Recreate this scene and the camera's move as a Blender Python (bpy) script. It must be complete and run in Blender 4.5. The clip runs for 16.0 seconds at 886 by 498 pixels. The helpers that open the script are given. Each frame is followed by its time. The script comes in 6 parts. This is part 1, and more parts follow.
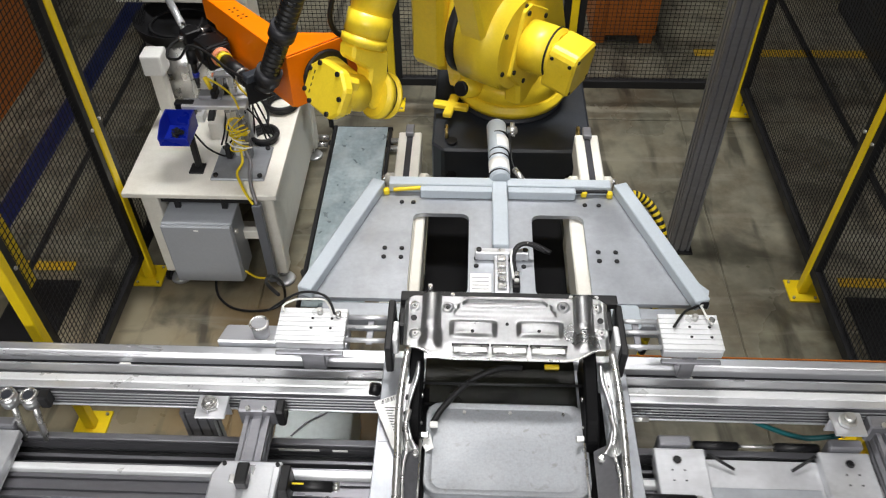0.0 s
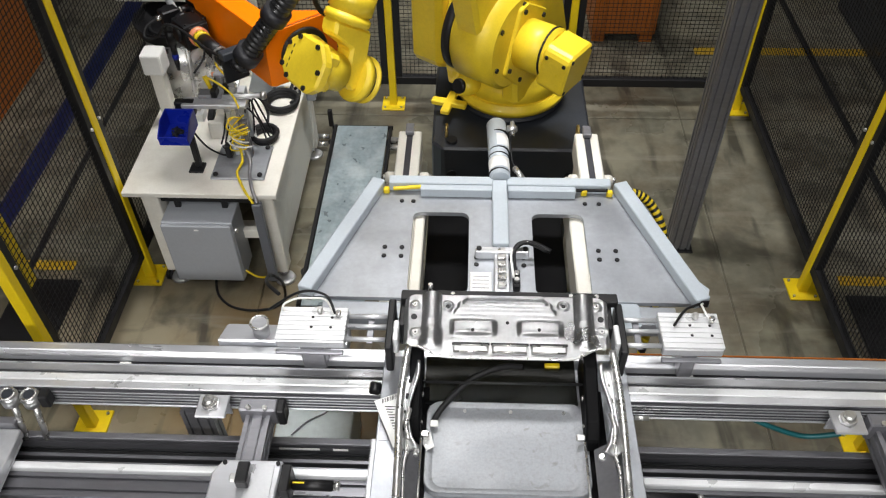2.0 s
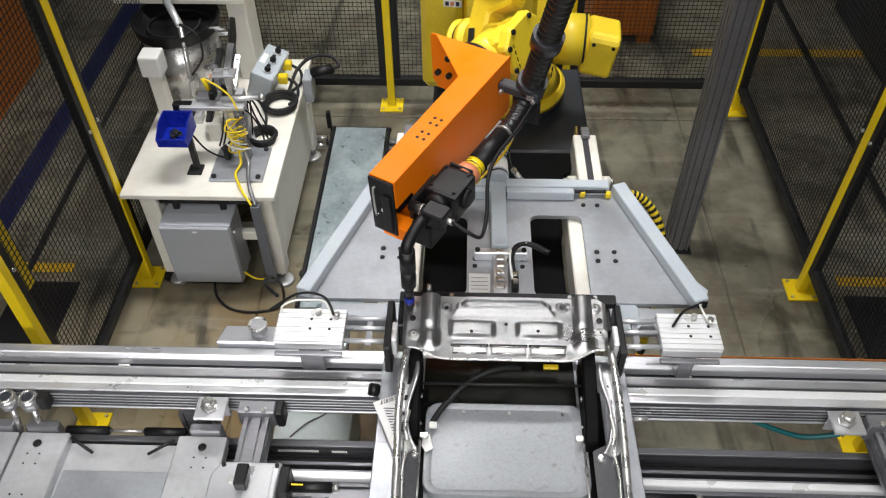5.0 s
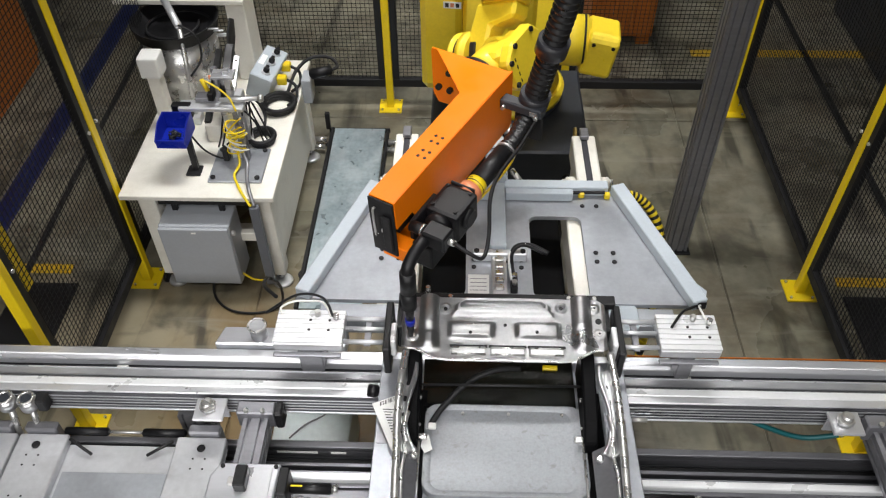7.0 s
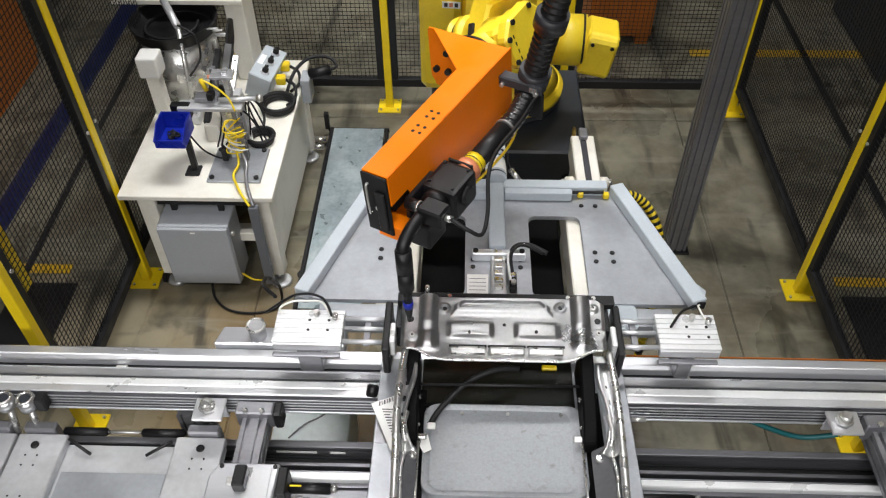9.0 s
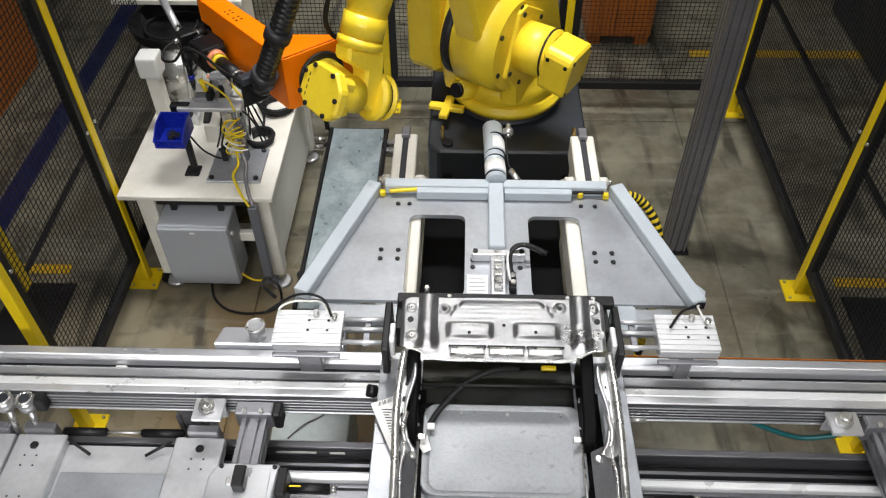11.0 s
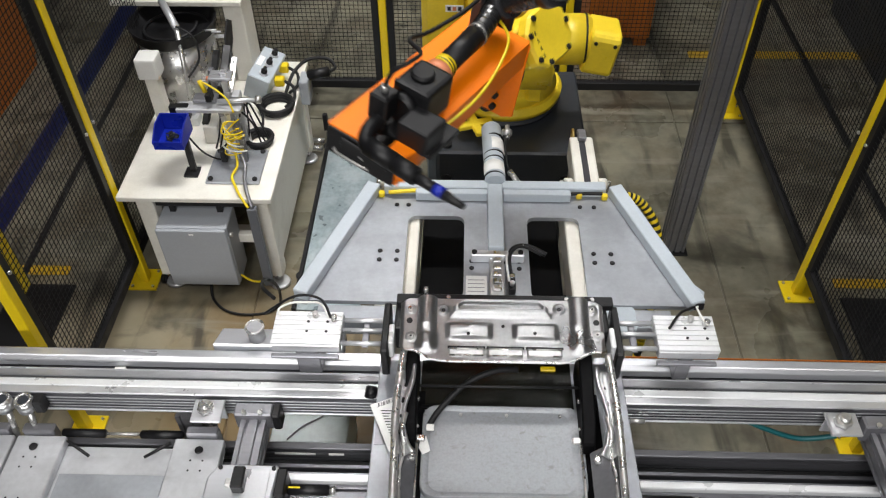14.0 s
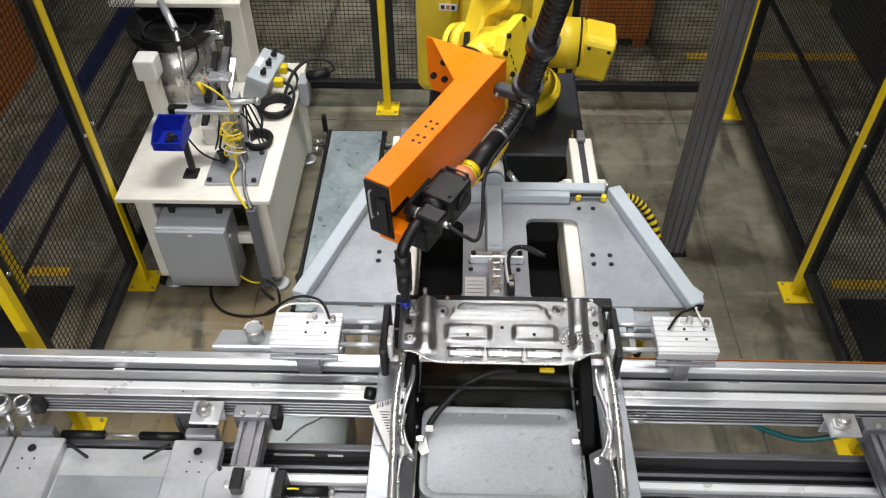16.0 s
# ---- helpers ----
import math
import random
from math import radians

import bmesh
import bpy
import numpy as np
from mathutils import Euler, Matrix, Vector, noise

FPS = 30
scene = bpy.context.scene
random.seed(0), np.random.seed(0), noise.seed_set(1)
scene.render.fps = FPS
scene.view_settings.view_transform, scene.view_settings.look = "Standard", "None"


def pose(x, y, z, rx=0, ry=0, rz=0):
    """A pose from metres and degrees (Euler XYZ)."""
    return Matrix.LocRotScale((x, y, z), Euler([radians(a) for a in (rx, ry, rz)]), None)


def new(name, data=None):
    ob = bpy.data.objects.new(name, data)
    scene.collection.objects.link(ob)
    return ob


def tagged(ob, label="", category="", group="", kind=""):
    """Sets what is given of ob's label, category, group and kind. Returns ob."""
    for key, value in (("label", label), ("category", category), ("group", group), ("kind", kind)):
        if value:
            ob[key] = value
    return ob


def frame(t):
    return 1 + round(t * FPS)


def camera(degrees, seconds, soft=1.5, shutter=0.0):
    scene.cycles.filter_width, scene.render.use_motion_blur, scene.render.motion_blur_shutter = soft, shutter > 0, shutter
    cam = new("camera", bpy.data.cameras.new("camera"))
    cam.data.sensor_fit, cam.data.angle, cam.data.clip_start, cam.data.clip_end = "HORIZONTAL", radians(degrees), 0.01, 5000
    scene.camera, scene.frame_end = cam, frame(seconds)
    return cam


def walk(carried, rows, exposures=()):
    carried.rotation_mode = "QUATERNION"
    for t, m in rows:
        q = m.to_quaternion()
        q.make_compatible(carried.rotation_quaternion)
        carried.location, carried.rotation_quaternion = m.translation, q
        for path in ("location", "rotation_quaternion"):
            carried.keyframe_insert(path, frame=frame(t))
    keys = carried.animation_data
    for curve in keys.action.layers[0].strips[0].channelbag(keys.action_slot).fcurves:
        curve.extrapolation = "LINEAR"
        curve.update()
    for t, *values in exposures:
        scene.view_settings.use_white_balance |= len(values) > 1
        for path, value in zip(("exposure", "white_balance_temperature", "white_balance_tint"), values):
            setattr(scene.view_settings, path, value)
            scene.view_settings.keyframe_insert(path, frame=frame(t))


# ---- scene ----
cam = camera(57.81, 16.0, soft=1.2, shutter=0.5)
EYE = (0.0, 0.0, 3.4)
TURNS = [
    (0.0, 44.32, 0.44, 2.08), (0.5, 44.31, 0.46, 2.06), (1.0, 44.29, 0.48, 2.04), (1.5, 44.26, 0.51, 2.02),
    (2.0, 44.24, 0.51, 2.02), (2.5, 44.22, 0.50, 2.03), (3.0, 44.21, 0.50, 2.02), (3.5, 44.22, 0.50, 1.99),
    (4.0, 44.27, 0.51, 1.93), (6.5, 44.39, 0.50, 1.82), (7.0, 44.41, 0.49, 1.79), (7.5, 44.42, 0.48, 1.78),
    (8.0, 44.41, 0.48, 1.77), (8.5, 44.40, 0.48, 1.74), (9.0, 44.40, 0.46, 1.73), (11.5, 44.44, 0.41, 1.73),
    (12.0, 44.46, 0.40, 1.71), (12.5, 44.48, 0.40, 1.70), (13.0, 44.49, 0.40, 1.70), (13.5, 44.49, 0.40, 1.68),
    (14.0, 44.50, 0.40, 1.66), (14.5, 44.51, 0.40, 1.64), (15.0, 44.53, 0.40, 1.62), (15.5, 44.56, 0.39, 1.61),
    (16.0, 44.58, 0.37, 1.60)]
walk(cam, [(t, pose(*EYE, a, b, c)) for t, a, b, c in TURNS])

# ---- light ----
world = bpy.data.worlds.new("hall")
world.use_nodes = True
scene.world = world
wb = world.node_tree.nodes["Background"]
wb.inputs[0].default_value = (0.75, 0.85, 1.0, 1)
wb.inputs[1].default_value = 0.07
scene.view_settings.exposure = 0.0


def strip_light(x, y, z, length, width, power, spread=85, rz=0):
    d = bpy.data.lights.new("hall_light", "AREA")
    d.shape, d.size, d.size_y, d.energy, d.color, d.spread = "RECTANGLE", length, width, power, (1.0, 0.985, 0.975), radians(spread)
    o = new("hall_light", d)
    o.matrix_world = pose(x, y, z, 0, 0, rz)
    return o


strip_light(-0.9, 1.5, 5.0, 8.0, 0.5, 23, 75)
strip_light(0.0, 3.65, 5.0, 2.2, 0.5, 56)
strip_light(-0.8, -0.8, 5.0, 4.6, 0.5, 82, 140)
strip_light(-0.6, -3.4, 4.8, 5.0, 0.6, 370, 160)
strip_light(-0.3, 6.4, 5.0, 1.6, 0.5, 34)


# ---- materials ----
def mat(name, color, rough=0.5, metal=0.0, vary=0.12, scale=6.0, fine=90.0, bump=0.0, stain=None, stain_amount=0.0,
        stain_scale=2.0, rough_vary=0.12, stretch=(1, 1, 1), coat=0.0, glow=None, glow_power=0.0, spec=0.5):
    m = bpy.data.materials.new(name)
    m.use_nodes = True
    nt = m.node_tree
    n, l = nt.nodes, nt.links
    b = n["Principled BSDF"]
    b.inputs["Metallic"].default_value = metal
    b.inputs["Coat Weight"].default_value = coat
    b.inputs["Specular IOR Level"].default_value = spec
    mp = n.new("ShaderNodeMapping")
    mp.inputs["Scale"].default_value = stretch
    tc = n.new("ShaderNodeTexCoord")
    l.new(tc.outputs["Object"], mp.inputs["Vector"])
    big = n.new("ShaderNodeTexNoise")
    big.inputs["Scale"].default_value, big.inputs["Detail"].default_value = scale, 5
    small = n.new("ShaderNodeTexNoise")
    small.inputs["Scale"].default_value, small.inputs["Detail"].default_value = fine, 4
    l.new(mp.outputs[0], big.inputs["Vector"])
    l.new(mp.outputs[0], small.inputs["Vector"])
    add = n.new("ShaderNodeMath")
    add.operation = "ADD"
    l.new(big.outputs[0], add.inputs[0])
    l.new(small.outputs[0], add.inputs[1])
    ramp = n.new("ShaderNodeMapRange")
    ramp.inputs[1].default_value, ramp.inputs[2].default_value = 0.6, 1.4
    ramp.inputs[3].default_value, ramp.inputs[4].default_value = 1 - vary, 1 + vary
    l.new(add.outputs[0], ramp.inputs[0])
    mul = n.new("ShaderNodeVectorMath")
    mul.operation = "SCALE"
    mul.inputs[0].default_value = color
    l.new(ramp.outputs[0], mul.inputs["Scale"])
    out = mul.outputs[0]
    if stain:
        sn = n.new("ShaderNodeTexNoise")
        sn.inputs["Scale"].default_value, sn.inputs["Detail"].default_value = stain_scale, 7
        sn.inputs["Roughness"].default_value = 0.65
        l.new(mp.outputs[0], sn.inputs["Vector"])
        sr = n.new("ShaderNodeMapRange")
        sr.inputs[1].default_value, sr.inputs[2].default_value = 0.46, 0.63
        sr.inputs[3].default_value, sr.inputs[4].default_value = 0, stain_amount
        l.new(sn.outputs[0], sr.inputs[0])
        mx = n.new("ShaderNodeMix")
        mx.data_type = "RGBA"
        l.new(sr.outputs[0], mx.inputs[0])
        l.new(out, mx.inputs[6])
        mx.inputs[7].default_value = (*stain, 1)
        out = mx.outputs[2]
    l.new(out, b.inputs["Base Color"])
    rr = n.new("ShaderNodeMapRange")
    rr.inputs[1].default_value, rr.inputs[2].default_value = 0.3, 0.7
    rr.inputs[3].default_value, rr.inputs[4].default_value = max(0.02, rough - rough_vary), min(1, rough + rough_vary)
    l.new(big.outputs[0], rr.inputs[0])
    l.new(rr.outputs[0], b.inputs["Roughness"])
    if bump:
        bp = n.new("ShaderNodeBump")
        bp.inputs["Strength"].default_value, bp.inputs["Distance"].default_value = bump, 0.002
        l.new(small.outputs[0], bp.inputs["Height"])
        l.new(bp.outputs[0], b.inputs["Normal"])
    if glow:
        b.inputs["Emission Color"].default_value = (*glow, 1)
        b.inputs["Emission Strength"].default_value = glow_power
    return m


CONCRETE = mat("concrete", (0.172, 0.163, 0.122), 0.36, vary=0.42, scale=1.3, fine=11, bump=0.15,
               stain=(0.085, 0.06, 0.034), stain_amount=0.65, stain_scale=2.6, rough_vary=0.2)
YELLOW = mat("yellow_paint", (0.88, 0.64, 0.01), 0.4, vary=0.06, scale=9, stain=(0.45, 0.3, 0.02), stain_amount=0.25)
ROBOT_YELLOW = mat("robot_yellow", (0.92, 0.68, 0.035), 0.38, vary=0.07, scale=5, coat=0.08, stain=(0.72, 0.50, 0.03), stain_amount=0.25, stain_scale=6)
ORANGE = mat("orange_paint", (1.0, 0.225, 0.001), 0.4, vary=0.05, scale=6, coat=0.03, spec=0.3)
BLACK = mat("black_plastic", (0.007, 0.007, 0.008), 0.45, vary=0.2, spec=0.35)
BLACK_STEEL = mat("black_steel", (0.014, 0.014, 0.015), 0.45, vary=0.2, scale=12, spec=0.3)
RUBBER = mat("black_rubber", (0.011, 0.011, 0.012), 0.55, vary=0.2, spec=0.3)
CHARCOAL = mat("charcoal_paint", (0.03, 0.034, 0.042), 0.4, vary=0.2, scale=5, stain=(0.06, 0.06, 0.06), stain_amount=0.35)
# near-black for the sheet that paints the shade below the fixture windows
UNDER_SHADE = mat("under_plate_shade", (0.005, 0.005, 0.0055), 0.8, vary=0.2, spec=0.1)
ALU = mat("aluminium", (0.66, 0.67, 0.70), 0.34, metal=0.7, vary=0.06, scale=4, fine=60, stretch=(0.15, 1, 1), bump=0.05)
ALU_DARK = mat("worn_aluminium", (0.27, 0.27, 0.29), 0.4, metal=0.7, vary=0.15, scale=7, fine=60, stretch=(0.2, 1, 1), bump=0.06)
RAIL_DARK = mat("dark_rail_aluminium", (0.16, 0.16, 0.175), 0.36, metal=0.7, vary=0.12, scale=5, stretch=(0.2, 1, 1))
ALU_MID = mat("dull_aluminium", (0.40, 0.405, 0.42), 0.38, metal=0.6, vary=0.16, scale=9, fine=50, stretch=(0.3, 1, 1), bump=0.06)
ALU_SLOT = mat("slot_shadow_metal", (0.07, 0.07, 0.08), 0.5, metal=0.6)
ALU_WHITE = mat("bright_machined_aluminium", (0.66, 0.67, 0.69), 0.36, metal=0.6, vary=0.05, scale=10)
PLATE = mat("grey_plate_steel", (0.38, 0.40, 0.43), 0.42, metal=0.55, vary=0.1, scale=3.5, fine=50, bump=0.08,
            stain=(0.28, 0.29, 0.31), stain_amount=0.5, stain_scale=5)
PALLET_STEEL = mat("pale_pallet_steel", (0.56, 0.57, 0.59), 0.4, metal=0.5, vary=0.1, scale=4, fine=50, bump=0.06)
HOSE_BLACK = mat("glossy_ribbed_plastic", (0.014, 0.014, 0.015), 0.3, vary=0.2, spec=0.7)
FIN_WHITE = mat("satin_white_aluminium", (0.78, 0.79, 0.80), 0.35, metal=0.3, vary=0.04, scale=10)
PAINT_GREY = mat("grey_blue_paint", (0.45, 0.50, 0.545), 0.4, vary=0.06, scale=6)
CAB_GREY = mat("cabinet_grey_paint", (0.35, 0.37, 0.40), 0.45, vary=0.05, scale=8)
TRUNK_BLACK = mat("satin_black_cuff", (0.022, 0.022, 0.026), 0.45, vary=0.15)
TRUNK_GREY = mat("trunking_grey", (0.13, 0.14, 0.16), 0.45, vary=0.08, scale=8)
CREAM = mat("cream_paint", (0.79, 0.77, 0.70), 0.42, vary=0.05, scale=5, stain=(0.5, 0.46, 0.38), stain_amount=0.3, stain_scale=4)
WHITE = mat("white_paint", (0.80, 0.80, 0.77), 0.4, vary=0.05, scale=8)
PAPER = mat("white_paper", (0.85, 0.85, 0.83), 0.6, vary=0.04)
INK = mat("black_ink", (0.02, 0.02, 0.02), 0.6)
GALV = mat("galvanised_sheet", (0.38, 0.46, 0.49), 0.36, metal=0.45, vary=0.2, scale=11, fine=45,
           stain=(0.6, 0.66, 0.67), stain_amount=0.5, stain_scale=9)
PALE_SHEET = mat("pale_zinc_sheet", (0.66, 0.73, 0.73), 0.4, metal=0.2, vary=0.1, scale=7, fine=45)
CHROME = mat("pressed_bright_steel", (0.60, 0.605, 0.61), 0.31, metal=0.9, vary=0.10, scale=7, fine=80, rough_vary=0.04)
# black of the recliner plates, also painted in for the recess shade
SEAT_DARK = mat("seat_black_and_recess_shade", (0.004, 0.004, 0.0045), 0.55, vary=0.2, spec=0.08)
# dark glossy sheet; its near-black also holds the shade under the back panel
WELL = mat("shade_dark_well_steel", (0.009, 0.0095, 0.0075), 0.22, metal=0.0, vary=0.3, scale=5, stain=(0.016, 0.0155, 0.010), stain_amount=0.4, stain_scale=7, rough_vary=0.08, spec=0.4)
SEAT_PAN = mat("scuffed_tray_steel", (0.31, 0.325, 0.345), 0.5, metal=0.35, vary=0.12, scale=4, fine=120, bump=0.08,
               stain=(0.20, 0.19, 0.17), stain_amount=0.22, stain_scale=70)
STEEL = mat("zinc_steel", (0.60, 0.595, 0.58), 0.3, metal=0.8, vary=0.12, scale=20)
BLUE = mat("blue_plastic", (0.006, 0.02, 0.34), 0.35, vary=0.08)
BLUE_TAPE = mat("blue_floor_tape", (0.002, 0.008, 0.06), 0.5, vary=0.15)
FLOOR_YELLOW = mat("worn_yellow_tape", (0.55, 0.34, 0.01), 0.5, vary=0.15, scale=8, stain=(0.2, 0.15, 0.06), stain_amount=0.5)
YELLOW_CABLE = mat("yellow_cable", (0.75, 0.56, 0.01), 0.4, vary=0.1, scale=30)
BRASS = mat("dull_brass", (0.55, 0.40, 0.14), 0.35, metal=0.85, vary=0.1)
COPPER = mat("salmon_ring", (0.72, 0.26, 0.13), 0.35, vary=0.05)
ORANGE_RACK = mat("orange_rack", (0.42, 0.12, 0.010), 0.5, vary=0.1)
GREEN_HOSE = mat("teal_hose", (0.01, 0.11, 0.12), 0.4)
RED_LAMP = mat("red_lamp", (0.9, 0.1, 0.05), 0.3, glow=(1.0, 0.075, 0.018), glow_power=2300.0)
WALL_DARK = mat("dark_hall_wall", (0.10, 0.10, 0.10), 0.7, vary=0.1)



def scuffs(m, color, stretch, amount, low, high):
    """Long thin rubbed marks over a material's colour."""
    nt = m.node_tree
    b = nt.nodes["Principled BSDF"]
    src = b.inputs["Base Color"].links[0].from_socket
    tc, mp, no, mr, mx = [nt.nodes.new("ShaderNode" + k) for k in ("TexCoord", "Mapping", "TexNoise", "MapRange", "Mix")]
    mp.inputs["Scale"].default_value = stretch
    mp.inputs["Rotation"].default_value = (0, 0, 0.12)
    no.inputs["Scale"].default_value, no.inputs["Detail"].default_value, no.inputs["Distortion"].default_value = 1.0, 6, 0.4
    mr.inputs[1].default_value, mr.inputs[2].default_value, mr.inputs[4].default_value = low, high, amount
    mx.data_type = "RGBA"
    mx.inputs[7].default_value = (*color, 1)
    nt.links.new(tc.outputs["Object"], mp.inputs["Vector"])
    nt.links.new(mp.outputs[0], no.inputs["Vector"])
    nt.links.new(no.outputs[0], mr.inputs[0])
    nt.links.new(mr.outputs[0], mx.inputs[0])
    nt.links.new(src, mx.inputs[6])
    nt.links.new(mx.outputs[2], b.inputs["Base Color"])


def patch(m, centre, inner, outer, color, amount):
    """One irregular patch of another colour round a place on the floor."""
    nt = m.node_tree
    b = nt.nodes["Principled BSDF"]
    src = b.inputs["Base Color"].links[0].from_socket
    tc, no, ad, ds, mr, mx = [nt.nodes.new("ShaderNode" + k) for k in ("TexCoord", "TexNoise", "VectorMath", "VectorMath", "MapRange", "Mix")]
    no.inputs["Scale"].default_value, no.inputs["Detail"].default_value = 2.2, 8
    ad.operation, ds.operation = "MULTIPLY_ADD", "DISTANCE"
    ad.inputs[1].default_value = (1.6, 1.6, 0)
    nt.links.new(no.outputs["Color"], ad.inputs[0])
    nt.links.new(tc.outputs["Object"], no.inputs["Vector"])
    nt.links.new(tc.outputs["Object"], ad.inputs[2])
    nt.links.new(ad.outputs[0], ds.inputs[0])
    ds.inputs[1].default_value = (centre[0] + 0.8, centre[1] + 0.8, 0)
    mr.inputs[1].default_value, mr.inputs[2].default_value = inner, outer
    mr.inputs[3].default_value, mr.inputs[4].default_value = amount, 0
    nt.links.new(ds.outputs["Value"], mr.inputs[0])
    mx.data_type = "RGBA"
    mx.inputs[7].default_value = (*color, 1)
    nt.links.new(mr.outputs[0], mx.inputs[0])
    nt.links.new(src, mx.inputs[6])
    nt.links.new(mx.outputs[2], b.inputs["Base Color"])


# a lighter patch near the left fence
patch(CONCRETE, (-1.9, 2.4), 0.25, 0.85, (0.34, 0.29, 0.195), 0.8)
# a brown spill stain
patch(CONCRETE, (-0.95, 2.2), 0.15, 0.95, (0.23, 0.145, 0.05), 0.9)
scuffs(CONCRETE, (0.26, 0.24, 0.17), (1.6, 1.9, 1), 0.55, 0.50, 0.62)
scuffs(CONCRETE, (0.035, 0.032, 0.025), (7, 1.1, 1), 0.8, 0.55, 0.68)
scuffs(CONCRETE, (0.05, 0.045, 0.033), (3.0, 3.6, 1), 0.7, 0.54, 0.66)
scuffs(CONCRETE, (0.30, 0.285, 0.23), (1.3, 9, 1), 0.5, 0.58, 0.72)
scuffs(GALV, (0.20, 0.25, 0.28), (2.2, 1.4, 1), 0.6, 0.48, 0.66)
scuffs(PLATE, (0.24, 0.245, 0.25), (3, 5, 3), 0.25, 0.55, 0.70)
scuffs(PALLET_STEEL, (0.24, 0.24, 0.25), (2.5, 4, 3), 0.5, 0.52, 0.68)
scuffs(SEAT_PAN, (0.16, 0.155, 0.14), (22, 30, 1), 0.55, 0.62, 0.72)

# ---- mesh helpers ----
ORIGIN = {}


def box(bm, lo, hi, bevel=0.004, turn=None):
    """A bevelled box from corner to corner; turn: a matrix applied about the world's origin."""
    b = bmesh.new()
    bmesh.ops.create_cube(b, size=1)
    s = [max(1e-4, abs(h - l)) for l, h in zip(lo, hi)]
    c = [(h + l) / 2 for l, h in zip(lo, hi)]
    bmesh.ops.transform(b, matrix=Matrix.Translation(c) @ Matrix.Diagonal((*s, 1)), verts=b.verts)
    w = min(bevel, min(s) * 0.3)
    if w > 0.0004:
        bmesh.ops.bevel(b, geom=b.edges[:], offset=w, segments=2 if w > 0.006 else 1, affect="EDGES", profile=0.6)
    return merge(bm, b, turn)


def merge(bm, b, turn=None):
    if turn:
        bmesh.ops.transform(b, matrix=turn, verts=b.verts)
    me = bpy.data.meshes.new("tmp")
    b.to_mesh(me)
    b.free()
    bm.from_mesh(me)
    bpy.data.meshes.remove(me)
    return bm


def prism(bm, outline, lo, hi, axis="z", bevel=0.003, turn=None):
    """An outline (two coordinates a corner) pushed out along an axis from lo to hi."""
    b = bmesh.new()
    put = {"z": lambda p, h: (p[0], p[1], h), "x": lambda p, h: (h, p[0], p[1]), "y": lambda p, h: (p[0], h, p[1])}[axis]
    bottom = [b.verts.new(put(p, lo)) for p in outline]
    top = [b.verts.new(put(p, hi)) for p in outline]
    k = len(outline)
    b.faces.new(bottom[::-1])
    b.faces.new(top)
    for i in range(k):
        b.faces.new((bottom[i], bottom[(i + 1) % k], top[(i + 1) % k], top[i]))
    bmesh.ops.recalc_face_normals(b, faces=b.faces[:])
    if bevel > 0:
        bmesh.ops.bevel(b, geom=b.edges[:], offset=bevel, segments=1, affect="EDGES")
    return merge(bm, b, turn)


def rod(bm, p, q, r, r2=None, n=16, rim=0.0):
    """A round bar from p to q, tapered to r2, with an optional bevelled rim."""
    p, q = Vector(p), Vector(q)
    b = bmesh.new()
    bmesh.ops.create_cone(b, cap_ends=True, segments=n, radius1=r, radius2=r if r2 is None else r2, depth=(q - p).length)
    if rim:
        bmesh.ops.bevel(b, geom=[e for e in b.edges if len(e.link_faces) == 2 and any(len(f.verts) > 4 for f in e.link_faces)],
                        offset=rim, segments=2, affect="EDGES")
    for f in b.faces:
        f.smooth = len(f.verts) <= 4
    m = Matrix.Translation((p + q) / 2) @ (q - p).to_track_quat("Z", "Y").to_matrix().to_4x4()
    return merge(bm, b, m)


def smooth_path(points, steps=6):
    pts = [Vector(p) for p in points]
    out = []
    for i in range(len(pts) - 1):
        a, b, c, d = pts[max(i - 1, 0)], pts[i], pts[i + 1], pts[min(i + 2, len(pts) - 1)]
        for k in range(steps):
            t = k / steps
            out.append(0.5 * ((2 * b) + (c - a) * t + (2 * a - 5 * b + 4 * c - d) * t * t + (3 * b - a - 3 * c + d) * t ** 3))
    out.append(pts[-1])
    return out


def hose(bm, points, r, n=8, steps=6, ribs=0.0):
    """A bent tube through the points; ribs: the depth of a corrugated hose's rings."""
    path = smooth_path(points, steps)
    if ribs:
        fine = []
        for a, b in zip(path, path[1:]):
            k = max(1, round((b - a).length / 0.006))
            fine += [a.lerp(b, i / k) for i in range(k)]
        path = fine + [path[-1]]
    rings = []
    side = None
    for i, p in enumerate(path):
        d = (path[min(i + 1, len(path) - 1)] - path[max(i - 1, 0)]).normalized()
        if side is None:
            side = d.orthogonal().normalized()
        side = (side - d * side.dot(d)).normalized()
        up = d.cross(side)
        rad = r - (ribs if i % 4 < 2 else 0)
        rings.append([bm.verts.new(p + side * rad * math.cos(2 * math.pi * k / n) + up * rad * math.sin(2 * math.pi * k / n)) for k in range(n)])
    for a, b in zip(rings, rings[1:]):
        for k in range(n):
            bm.faces.new((a[k], a[(k + 1) % n], b[(k + 1) % n], b[k])).smooth = True
    bm.faces.new(rings[0][::-1])
    bm.faces.new(rings[-1])
    return bm


def rounded(x0, y0, x1, y1, r, n=5):
    """The outline of a rectangle with round corners."""
    out = []
    for cx, cy, a in ((x1 - r, y1 - r, 0), (x0 + r, y1 - r, 90), (x0 + r, y0 + r, 180), (x1 - r, y0 + r, 270)):
        out += [(cx + r * math.cos(radians(a + 90 * k / n)), cy + r * math.sin(radians(a + 90 * k / n))) for k in range(n + 1)]
    return out


